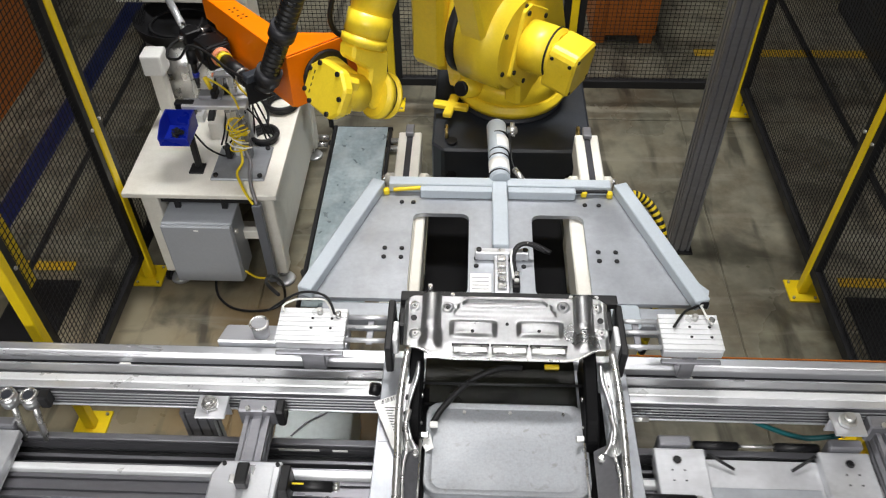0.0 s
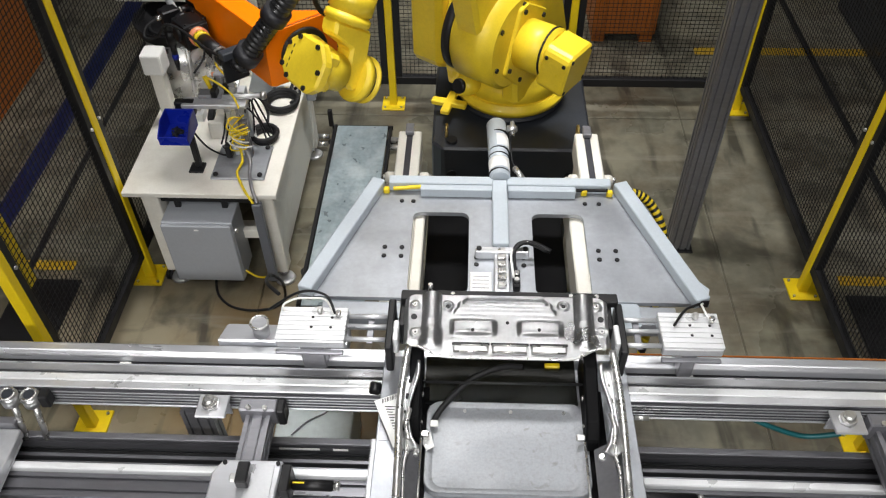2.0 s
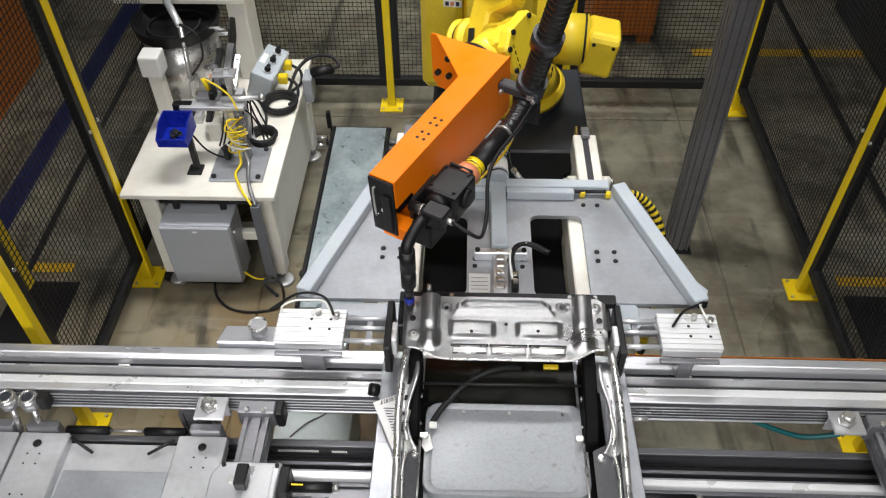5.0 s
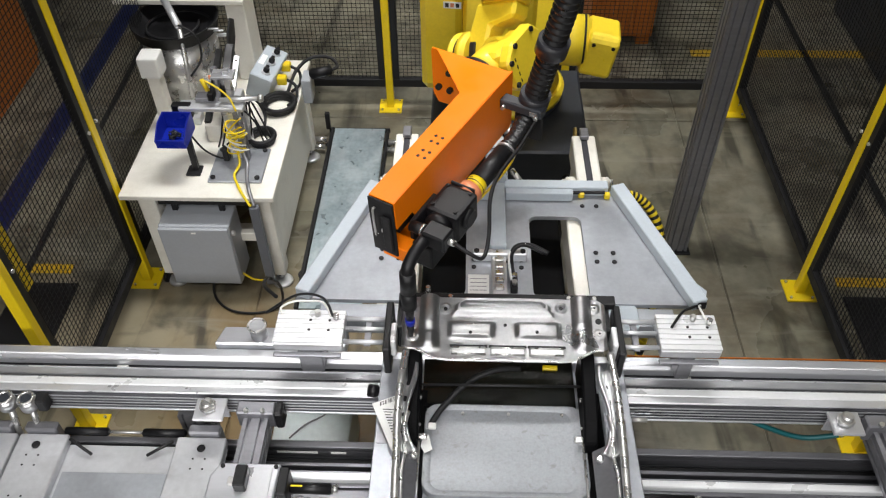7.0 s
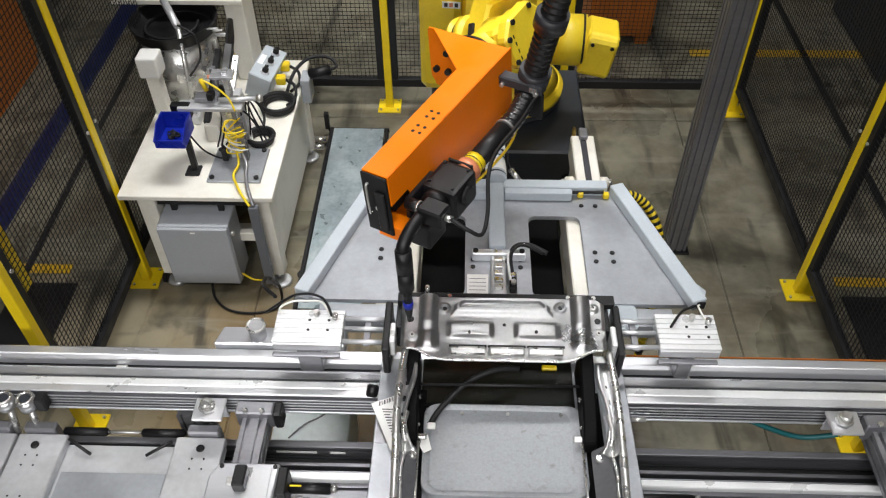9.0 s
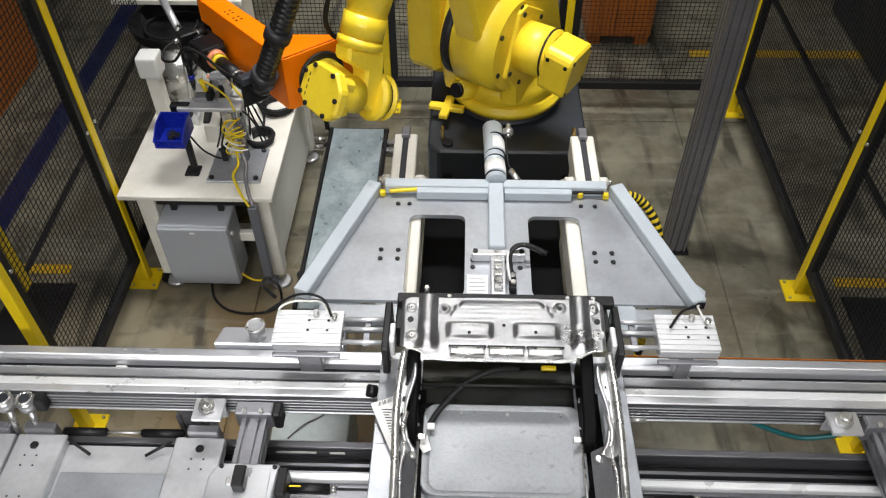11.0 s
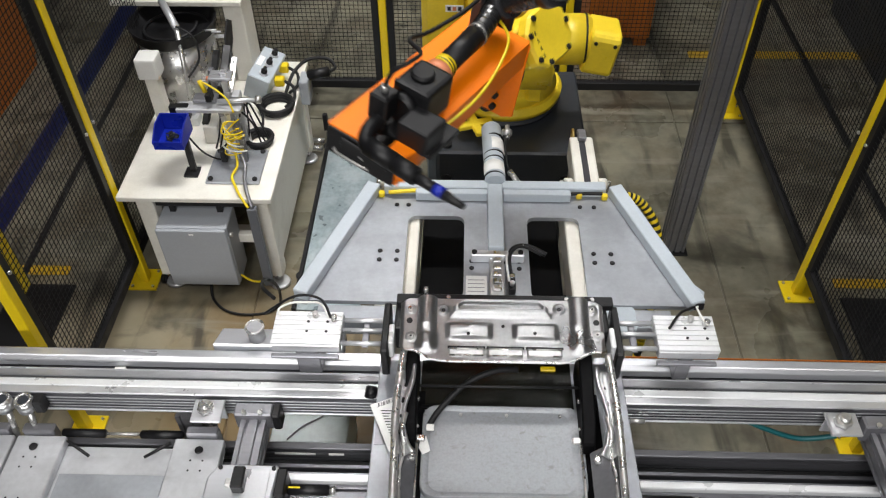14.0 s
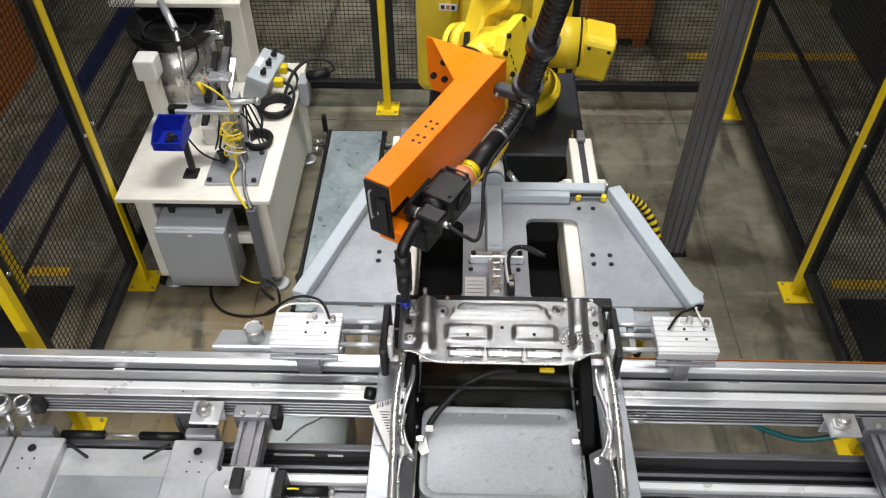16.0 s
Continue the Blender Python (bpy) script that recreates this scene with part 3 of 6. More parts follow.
# ---- carrier with the seat ----
def carrier():
    o = thing("seat_carrier", (0.145, 1.5, 0.954), "worn steel carrier plate riding on the conveyor rails", "carrier")
    b = B()
    prism(b, [(-0.305, 0.85), (0.60, 0.85), (0.588, 1.80), (-0.303, 1.80)], 0.956, 0.972, "z", 0.003)
    part("plate", b, PLATE, o)
    part("label_patch", box(B(), (-0.295, 1.44, 0.9725), (-0.255, 1.52, 0.974), 0), ALU_DARK, o)
    b = B()
    loops = [rounded(-0.131, 1.236, 0.418, 1.584, 0.05), rounded(-0.131, 1.236, 0.418, 1.584, 0.05), rounded(-0.127, 1.240, 0.414, 1.580, 0.047), rounded(-0.105, 1.264, 0.376, 1.570, 0.04)]
    rings = [[b.verts.new((x, y, z)) for x, y in lp] for lp, z in zip(loops, (0.978, 1.004, 1.006, 0.988))]
    for p, q in zip(rings, rings[1:]):
        for k in range(len(p)):
            b.faces.new((p[k], p[(k + 1) % len(p)], q[(k + 1) % len(p)], q[k])).smooth = True
    b.faces.new(rings[-1])
    bmesh.ops.recalc_face_normals(b, faces=b.faces[:])
    t = part("tray", b, SEAT_PAN, o, "scuffed pressed steel tray with a turned-up rim")
    for x in (0.16, 0.345, 0.0):
        part("tray_screw", rod(B(), (x, 1.555, 0.988), (x, 1.555, 0.994), 0.006, n=8), STEEL, t)
    # flat black strips put the shade of the side recesses into colour
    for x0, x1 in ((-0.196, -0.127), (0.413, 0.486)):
        part("recess_shade_strip", box(B(), (x0, 0.9, 0.9725), (x1, 1.66, 0.977), 0.001), SEAT_DARK, o, "black strip standing in for the shade of the side recess")
    part("end_knob", rod(B(), (-0.345, 1.655, 0.975), (-0.306, 1.655, 0.965), 0.024, n=16, rim=0.004), BLACK, o)
    part("side_pin", rod(B(), (0.595, 1.56, 0.966), (0.645, 1.56, 0.966), 0.0085, n=10), STEEL, o)
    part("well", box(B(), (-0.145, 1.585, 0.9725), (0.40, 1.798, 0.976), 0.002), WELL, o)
    # black strip paints the dark band along the front of the well
    part("well_dark_strip", box(B(), (-0.14, 1.586, 0.9765), (0.39, 1.60, 0.984), 0.002), SEAT_DARK, o)
    part("marker", box(B(), (0.29, 1.752, 0.9765), (0.345, 1.772, 0.99), 0.003), YELLOW, o)
    return o


carrier()


def seat():
    o = thing("car_seat", (0.15, 1.5, 0.975), "bright pressed steel car seat frame lying on the carrier", "seat frame")
    # back panel, tilted slightly to the front
    tilt = Matrix.Translation((0.15, 1.75, 1.222)) @ Matrix.Rotation(radians(14), 4, "X")

    def at(bm):
        bmesh.ops.transform(bm, matrix=tilt, verts=bm.verts)
        return bm
    # pressed sheet with beads, as a height field
    b = B()
    nx, ny = 260, 110
    W, D = 0.352, 0.118
    MID_X = -0.013

    def ease(a, c, x):
        k = min(1.0, max(0.0, (x - a) / (c - a)))
        return k * k * (3 - 2 * k)

    def pad(x, y, x0, x1, y0, y1, soft):
        return ease(0, soft, min(x - x0, x1 - x)) * ease(0, soft, min(y - y0, y1 - y))

    def bump(x, y):
        h = 0.0
        # raised frame with a sunk middle
        half = 0.156 - 1.3 * max(0.0, y - 0.085)
        e = max(abs(x + 0.016) - half, abs(y - 0.086) - 0.020)
        sunk = ease(-0.007, -0.014, e)
        h += ease(0.026 if y < 0.066 else 0.012, 0.0, e) * (0.018 + 0.22 * (y - 0.08) * (1 - sunk)) - 0.012 * sunk
        # two pads rising to the back
        for x0, x1 in ((-0.212, -0.040), (0.020, 0.188)):
            h += pad(x, y, x0, x1, -0.046, 0.030, 0.022) * (0.019 + 0.14 * (y + 0.01) - 3.2 * (y + 0.01) ** 2 - 1.1 * (x - (x0 + x1) / 2) ** 2)
        # round corner swages and their flared feet
        for c in (-0.272, 0.256):
            k = (x - c) / 0.033
            if abs(k) < 1:
                h += 0.030 * math.sqrt(1 - k * k) * ease(-0.022, 0.016, y)
            h += 0.022 * pad(x, y, c - 0.045, c + 0.045, -0.095, 0.012, 0.04)
        for cx, cy in ((-0.216, 0.074), (0.188, 0.083)):
            r = math.hypot(x - cx, y - cy)
            h += 0.007 * ease(0.024, 0.014, r) - 0.009 * ease(0.013, 0.006, r)
        for cx, cy in ((-0.331, 0.075), (-0.326, -0.031), (0.302, 0.081), (0.315, -0.015)):
            h += 0.005 * ease(0.022, 0.013, math.hypot(x - cx, y - cy))
        h += 0.07 * max(0.0, -0.055 - y)
        h += 0.008 * math.exp(-((abs(x - MID_X) - W) / 0.008) ** 2)
        return h

    def front(u):
        return 1.0 if abs(u) < 0.66 else 1.0 - 0.36 * min(1.0, (abs(u) - 0.66) / 0.2)

    def back(u):
        return 1.0 - 0.22 * (max(0.0, abs(u) - 0.90) / 0.10) ** 2
    grid = []
    for j in range(ny + 1):
        k = 2 * j / ny - 1
        grid.append([])
        for i in range(nx + 1):
            u = 2 * i / nx - 1
            x, y = MID_X + W * u, D * k * (back(u) if k > 0 else front(u))
            grid[-1].append(b.verts.new((x, y, bump(x, y))))
    for j in range(ny):
        for i in range(nx):
            b.faces.new((grid[j][i], grid[j][i + 1], grid[j + 1][i + 1], grid[j + 1][i])).smooth = True
    bmesh.ops.solidify(b, geom=b.faces[:], thickness=0.003)
    panel = part("back_panel", at(b), CHROME, o, "pressed bright steel back panel")
    for x, y, r in ((-0.333, 0.031, 0.011), (0.315, 0.034, 0.011), (-0.008, 0.014, 0.006), (-0.128, -0.022, 0.006), (0.100, -0.018, 0.006), (-0.216, 0.074, 0.008), (0.188, 0.083, 0.008)):
        z = bump(x, y)
        part("hole", at(rod(B(), (x, y, z - 0.002), (x, y, z + 0.0015), r, n=14)), BLACK, panel)
    for x, y in ((-0.331, 0.075), (-0.326, -0.031), (0.302, 0.081), (0.315, -0.015)):
        z = bump(x, y)
        part("weld_nut", at(rod(B(), (x, y, z - 0.002), (x, y, z + 0.005), 0.010, n=12, rim=0.002)), STEEL, panel)
        part("hole", at(rod(B(), (x, y, z + 0.0045), (x, y, z + 0.0055), 0.004, n=8)), BLACK, panel)
    # hinge clips along the front edge
    for x in (-0.134, -0.001, 0.132):
        clip = part("hinge_clip", at(box(B(), (x - 0.060, -0.104, -0.006), (x + 0.060, -0.073, 0.011), 0.006)), CHROME, o)
        for y in (-0.076, -0.100):
            part("clip_edge", at(rod(B(), (x - 0.058, y, 0.0105), (x + 0.058, y, 0.0105), 0.0035, n=10)), STEEL, clip)
        # black strip paints the shaded gap between clip and panel
        part("clip_shade_line", at(box(B(), (x - 0.064, -0.0725, 0.002), (x + 0.064, -0.066, 0.0105), 0)), BLACK, clip)
    edge = [(-0.345, -0.079), (-0.312, -0.083), (-0.235, -0.117), (-0.1, -0.120), (0.1, -0.120), (0.212, -0.117), (0.288, -0.081), (0.325, -0.078)]
    part("rolled_edge", at(hose(B(), [(x, y, 0.004 if y < -0.1 else 0.003) for x, y in edge], 0.0045, 8, 5)), STEEL, o)
    # black bar behind the panel
    part("rear_bar", box(B(), (-0.235, 1.862, 1.20), (0.535, 1.905, 1.232), 0.004), BLACK_STEEL, o)
    for x in (-0.12, -0.05, 0.37, 0.46):
        part("bar_screw", rod(B(), (x, 1.885, 1.232), (x, 1.885, 1.238), 0.008, n=8), STEEL, o)
    part("stop_pin", rod(B(), (-0.13, 1.893, 1.232), (-0.13, 1.893, 1.275), 0.008), STEEL, o)
    # side members running towards the front
    for s, tube, inner in ((-1, (-0.198, -0.209, -0.212, -0.206, -0.202, -0.197), (-0.148, -0.192)), (1, (0.500, 0.507, 0.507, 0.503, 0.497, 0.490), (0.404, 0.450))):
        ys = (1.68, 1.54, 1.42, 1.30, 1.15, 0.92)

        def along(y):
            for (ya, xa), (yb, xb) in zip(zip(ys, tube), list(zip(ys, tube))[1:]):
                if y >= yb:
                    return xa + (xb - xa) * (ya - y) / (ya - yb)
            return tube[-1]
        pts = [(x, y, 1.185 - 0.05 * (1.68 - y)) for x, y in zip(tube, ys)]
        part("side_tube", hose(B(), pts, 0.0125, 12, 6), STEEL, o, "bright rolled edge tube")
        b = B()
        prof = [(0.92, 1.02), (1.2, 0.99), (1.45, 1.03), (1.66, 1.05), (1.68, 1.17), (1.5, 1.16), (1.3, 1.15), (0.92, 1.12)]
        xi = tube[2] - s * 0.006
        prism(b, prof, xi - 0.004, xi + 0.004, "x", 0.002)
        part("side_plate", b, CHROME, o, "bright steel side plate")
        # wavy pressed flange with a turned-up inner lip
        b = B()
        rows = []
        for i in range(49):
            y = 1.32 + 0.33 * i / 48
            w = 0.040 + 0.010 * math.cos((y - 1.60) * 21) + 0.018 * max(0.0, (1.37 - y) / 0.05) ** 2
            zt = 1.180 - 0.05 * (1.68 - y)
            rows.append([b.verts.new((along(y) - s * w * k / 6, y, zt - (0.010, 0.034, 0.048, 0.046, 0.034, 0.022, 0.026)[k])) for k in range(7)])
        for p, q in zip(rows, rows[1:]):
            for k in range(6):
                b.faces.new((p[k], p[k + 1], q[k + 1], q[k])).smooth = True
        bmesh.ops.recalc_face_normals(b, faces=b.faces[:])
        bmesh.ops.solidify(b, geom=b.faces[:], thickness=0.003)
        fl = part("side_flange", b, CHROME, o, "bright pressed side flange")
        for y, r in ((1.40, 0.010), (1.46, 0.007), (1.52, 0.010), (1.58, 0.007)):
            z = 1.18 - 0.05 * (1.68 - y) - 0.047
            part("flange_hole", rod(B(), (along(y) - s * 0.016, y, z - 0.01), (along(y) - s * 0.016, y, z + 0.004), r, n=10), BLACK, fl)
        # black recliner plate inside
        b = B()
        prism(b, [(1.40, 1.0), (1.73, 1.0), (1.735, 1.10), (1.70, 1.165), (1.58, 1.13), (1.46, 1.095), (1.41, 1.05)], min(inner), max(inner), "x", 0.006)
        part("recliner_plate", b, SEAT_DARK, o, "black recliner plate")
        xk = inner[0]
        for y, z, r in ((1.56, 1.08, 0.009), (1.47, 1.05, 0.006), (1.44, 1.03, 0.006)):
            part("rivet", rod(B(), (xk, y, z), (xk - s * 0.007, y, z), r, n=10, rim=0.002), STEEL, o)
        part("clip", box(B(), (xk, 1.425, 1.02), (xk - s * 0.03, 1.445, 1.04), 0.004), STEEL, o)
        # broad pivot bracket, leaning in
        b = B()
        xa, xb = along(1.3) - s * 0.010, inner[0] + (0.02 if s > 0 else 0.002)
        outer = [(xa, 1.385), (xb, 1.375), (xb, 1.05), (xa - s * 0.012, 1.05), (xa - s * 0.004, 1.22), (xa - s * 0.016, 1.31)]
        lean = [(x, y, 1.115 - 0.055 * (xa - x) / (xa - xb)) for x, y in outer]
        up = [b.verts.new(p) for p in lean]
        down = [b.verts.new((x, y, z - 0.006)) for x, y, z in lean]
        b.faces.new(up)
        b.faces.new(down[::-1])
        for k in range(6):
            b.faces.new((up[k], down[k], down[(k + 1) % 6], up[(k + 1) % 6]))
        bmesh.ops.recalc_face_normals(b, faces=b.faces[:])
        bmesh.ops.bevel(b, geom=b.edges[:], offset=0.0025, segments=2, affect="EDGES")
        br = part("pivot_bracket", b, ALU_DARK, o, "satin pressed pivot bracket")
        xm = (xa + xb) / 2 - s * 0.012
        part("pivot_bolt", rod(B(), (xm, 1.335, 1.07), (xm - s * 0.006, 1.335, 1.092), 0.012, n=12, rim=0.003), STEEL, br)
        part("bracket_lip", hose(B(), [(xa - s * 0.004, 1.39, 1.125), (xa - s * 0.014, 1.33, 1.122), (xa - s * 0.006, 1.26, 1.12), (xa - s * 0.010, 1.16, 1.118), (xa - s * 0.012, 1.05, 1.115)], 0.006, 8), STEEL, br)
        part("recliner_link", hose(B(), [(along(1.44) - s * 0.03, 1.46, 1.14), (along(1.4) - s * 0.022, 1.40, 1.145), (along(1.34) - s * 0.03, 1.35, 1.135)], 0.009, 8), STEEL, o)
        part("guide_rod", rod(B(), (inner[0] - s * 0.004, 1.0, 1.045), (inner[0] - s * 0.004, 1.41, 1.045), 0.0045, n=10), STEEL, o)
    part("cross_rod", rod(B(), (-0.155, 1.608, 1.085), (0.43, 1.612, 1.085), 0.005), BLACK_STEEL, o)
    part("front_rod", rod(B(), (-0.17, 1.165, 1.075), (0.47, 1.165, 1.075), 0.012), BLACK_STEEL, o)
    part("front_sleeve", rod(B(), (-0.07, 1.165, 1.075), (0.03, 1.165, 1.075), 0.0135), WHITE, o)
    part("wiring", hose(B(), [(-0.11, 1.50, 1.0), (-0.07, 1.56, 1.02), (0.02, 1.64, 1.06), (0.12, 1.68, 1.08), (0.2, 1.70, 1.06)], 0.011, 8), RUBBER, o)
    part("wire_connector", box(B(), (-0.118, 1.476, 1.006), (-0.09, 1.50, 1.018), 0.003, ), WHITE, o)
    part("wire_tag", prism(B(), [(-0.135, 1.445), (-0.115, 1.455), (-0.100, 1.40), (-0.125, 1.385), (-0.140, 1.41)], 1.008, 1.010, "z", 0), PAPER, o)
    tag = part("paper_label", prism(B(), [(-0.32, 1.58), (-0.205, 1.63), (-0.20, 1.44), (-0.218, 1.385), (-0.24, 1.40)], 1.0, 1.0015, "z", 0), PAPER, o, "white printed paper tag")
    for i in range(14):
        x = -0.292 + 0.0055 * i
        part("bar", box(B(), (x, 1.571 + 0.0024 * i, 1.0017), (x + 0.002 + 0.0015 * (i % 3 == 0), 1.589 + 0.0024 * i, 1.0021), 0), INK, tag)
    for i in range(13):
        y = 1.556 - 0.011 * i
        part("print_line", box(B(), (-0.280 + 0.0046 * i, y, 1.0017), (-0.240 + 0.0026 * i - 0.008 * (i % 3), y + 0.0035, 1.0021), 0), INK, tag)


seat()


# ---- fixture table in front of the robot ----
def fixture():
    o = thing("fixture", (0.14, 2.4, 0), "grey steel clamping fixture with a trapezoid plate on white beams", "fixture")
    z = 1.05
    # trapezoid plate with two windows, as five slabs butted together
    x0b, x1b, x0f, x1f, yb, yf = -0.363, 0.685, -0.655, 0.925, 2.67, 2.02
    wy0, wy1 = 2.045, 2.505
    w = ((-0.236, 0.003), (0.267, 0.487))

    def xl(y):
        return x0f + (x0b - x0f) * (y - yf) / (yb - yf)

    def xr(y):
        return x1f + (x1b - x1f) * (y - yf) / (yb - yf)
    bm2 = B()
    outer = [(xl(yf), yf), (xr(yf), yf), (xr(yb), yb), (xl(yb), yb)]
    loops = [outer] + [rounded(a, wy0, c, wy1, 0.035, 4) for a, c in w]
    edges = []
    for lp in loops:
        vs = [bm2.verts.new((x, y, z)) for x, y in lp]
        edges += [bm2.edges.new((vs[i], vs[(i + 1) % len(vs)])) for i in range(len(vs))]
    bmesh.ops.triangle_fill(bm2, use_beauty=True, use_dissolve=False, edges=edges)
    bad = []
    for f in bm2.faces:
        c = f.calc_center_median()
        if any(a < c.x < d and wy0 < c.y < wy1 for a, d in w):
            bad.append(f)
    bmesh.ops.delete(bm2, geom=bad, context="FACES")
    ext = bmesh.ops.extrude_face_region(bm2, geom=bm2.faces[:])
    bmesh.ops.translate(bm2, vec=(0, 0, -0.02), verts=[v for v in ext["geom"] if isinstance(v, bmesh.types.BMVert)])
    bmesh.ops.recalc_face_normals(bm2, faces=bm2.faces[:])
    part("plate", bm2, PLATE, o, "grey machined plate with two windows")
    # upstanding edge channels
    zc = z + 0.001

    def channel(p, q, wd=0.06, h=0.05):
        p, q = Vector((*p, 0)), Vector((*q, 0))
        d = (q - p).normalized()
        m = Matrix.Translation(p) @ Matrix.Rotation(math.atan2(d.y, d.x), 4, "Z")
        return box(B(), (0, -wd / 2, zc), ((q - p).length, wd / 2, zc + h), 0.004, m)
    part("edge_channel", channel((-0.395, 2.665), (-0.625, 2.02)), PAINT_GREY, o)
    part("edge_channel", channel((0.655, 2.665), (0.89, 2.0)), PAINT_GREY, o)
    part("edge_channel", channel((-0.35, 2.662), (0.105, 2.662), 0.05), PAINT_GREY, o)
    part("edge_channel", channel((0.165, 2.662), (0.615, 2.662), 0.05), PAINT_GREY, o)
    part("channel_mouth", box(B(), (0.868, 1.996, zc + 0.008), (0.912, 2.0, zc + 0.042), 0), BLACK, o)
    part("gusset", prism(B(), [(0.875, 2.12), (0.925, 2.06), (0.912, 2.02), (0.90, 2.03)], zc, zc + 0.04, "z", 0.002), PAINT_GREY, o)
    part("inner_strip", box(B(), (-0.21, 2.60, zc), (0.10, 2.634, zc + 0.045), 0.003), PAINT_GREY, o)
    part("inner_strip", box(B(), (0.17, 2.60, zc), (0.46, 2.634, zc + 0.045), 0.003), PAINT_GREY, o)
    part("cable_duct", box(B(), (0.10, 2.27, zc), (0.165, 2.66, zc + 0.055), 0.004), PAINT_GREY, o)
    for x, y in ((-0.36, 2.625), (0.13, 2.60), (0.61, 2.625), (0.50, 2.63)):
        part("yellow_plug", box(B(), (x - 0.013, y - 0.012, zc), (x + 0.013, y + 0.012, zc + 0.03), 0.005), YELLOW_CABLE, o)
    part("cable", hose(B(), [(-0.33, 2.625, 1.075), (-0.25, 2.63, 1.08), (-0.2, 2.63, 1.085)], 0.009), YELLOW_CABLE, o)
    part("cable", hose(B(), [(0.46, 2.625, 1.08), (0.53, 2.635, 1.075), (0.6, 2.63, 1.08)], 0.008), RUBBER, o)
    # screw groups
    s = part("cap_screw", rod(B(), (-0.34, 2.29, z), (-0.34, 2.29, z + 0.008), 0.010, n=10, rim=0.002), BLACK_STEEL, o)
    for x, y in ((-0.27, 2.29), (-0.34, 2.24), (-0.27, 2.24), (0.53, 2.29), (0.60, 2.29), (0.53, 2.24), (0.60, 2.24), (-0.29, 2.57), (-0.24, 2.57),
                 (0.50, 2.57), (0.56, 2.57), (0.035, 2.24), (0.035, 2.20), (0.225, 2.24), (0.225, 2.20)):
        twin(s, (x + 0.34, y - 2.29, 0))
    # white beams under the plate, on feet
    for x in (-0.287, 0.555):
        bx = part("beam", box(B(), (x - 0.055, 2.0, 0.90), (x + 0.055, 3.10, 1.028), 0.006), CREAM, o, "white painted beam")
        part("beam_slot", box(B(), (x - 0.014, 2.72, 1.0285), (x + 0.014, 3.098, 1.034), 0.002), ALU_SLOT, bx)
        part("beam_cap", box(B(), (x - 0.02, 3.05, 1.034), (x + 0.02, 3.12, 1.06), 0.004), ALU_DARK, bx)
        for sx in (-1, 1):
            part("side_bolt", rod(B(), (x + sx * 0.056, 2.82, 0.97), (x + sx * 0.10, 2.82, 0.97), 0.028, n=12, rim=0.005), CREAM, bx)
            part("side_nut", rod(B(), (x + sx * 0.10, 2.82, 0.97), (x + sx * 0.115, 2.82, 0.97), 0.018, n=6), STEEL, bx)
        for y in (2.15, 3.02):
            part("leg", box(B(), (x - 0.045, y - 0.045, 0.012), (x + 0.045, y + 0.045, 0.899), 0.006), CREAM, o)
            part("leg_foot", box(B(), (x - 0.08, y - 0.08, 0), (x + 0.08, y + 0.08, 0.012), 0.003), BLACK_STEEL, o)
    part("cross_beam", box(B(), (-0.241, 2.98, 0.62), (0.509, 3.06, 0.70), 0.005), BLACK_STEEL, o)
    # added black sheet: keeps the windows dark and hides the legs below
    part("shade_sheet", box(B(), (-0.188, 2.0, 0.78), (0.432, 2.9, 0.80), 0.004), UNDER_SHADE, o, "black sheet standing in for the deep shade under the plate")
    for x0, x1 in ((-0.231, -0.188), (0.432, 0.499)):
        part("inner_beam", box(B(), (x0, 2.03, 0.86), (x1, 2.72, 1.02), 0.006), CREAM, o, "white inner beam")
    part("loom", hose(B(), [(0.34, 2.05, 0.90), (0.36, 2.10, 0.86), (0.37, 2.16, 0.82), (0.39, 2.19, 0.812)], 0.005, 8, 6, 0.001), YELLOW_CABLE, o)
    # centre slide
    sl = part("slide", box(B(), (0.105, 2.03, zc), (0.165, 2.27, zc + 0.03), 0.004), ALU, o)
    for k in range(6):
        y = 2.05 + 0.037 * k
        part("slide_block", box(B(), (0.118, y, zc + 0.031), (0.152, y + 0.024, zc + 0.046), 0.003), STEEL, sl)
    part("slide_head", box(B(), (0.03, 2.232, zc), (0.245, 2.262, zc + 0.045), 0.004), ALU_WHITE, o)
    for x in (0.045, 0.23):
        part("head_screw", rod(B(), (x, 2.247, zc + 0.045), (x, 2.247, zc + 0.052), 0.011, n=10), BLACK_STEEL, o)
    part("valve", box(B(), (0.178, 2.06, zc), (0.205, 2.15, zc + 0.035), 0.004), BLACK, o)
    part("valve_port", rod(B(), (0.192, 2.085, zc + 0.035), (0.192, 2.085, zc + 0.05), 0.010), STEEL, o)
    part("valve_port", rod(B(), (0.192, 2.12, zc + 0.035), (0.192, 2.12, zc + 0.05), 0.010), STEEL, o)
    part("data_plate", box(B(), (0.012, 2.06, z + 0.0005), (0.095, 2.16, z + 0.003), 0.001), PAPER, o)
    for k in range(4):
        part("print_line", box(B(), (0.02, 2.075 + 0.02 * k, z + 0.0032), (0.085, 2.078 + 0.02 * k, z + 0.0036), 0), ALU_DARK, o)
    part("hose", hose(B(), [(0.17, 2.19, 1.09), (0.20, 2.25, 1.12), (0.26, 2.26, 1.12), (0.33, 2.235, 1.10)], 0.010, 8), BLACK, o)
    part("hose", hose(B(), [(0.19, 2.13, 1.09), (0.185, 2.2, 1.13), (0.23, 2.24, 1.14), (0.31, 2.225, 1.11)], 0.006, 8), BLACK, o)
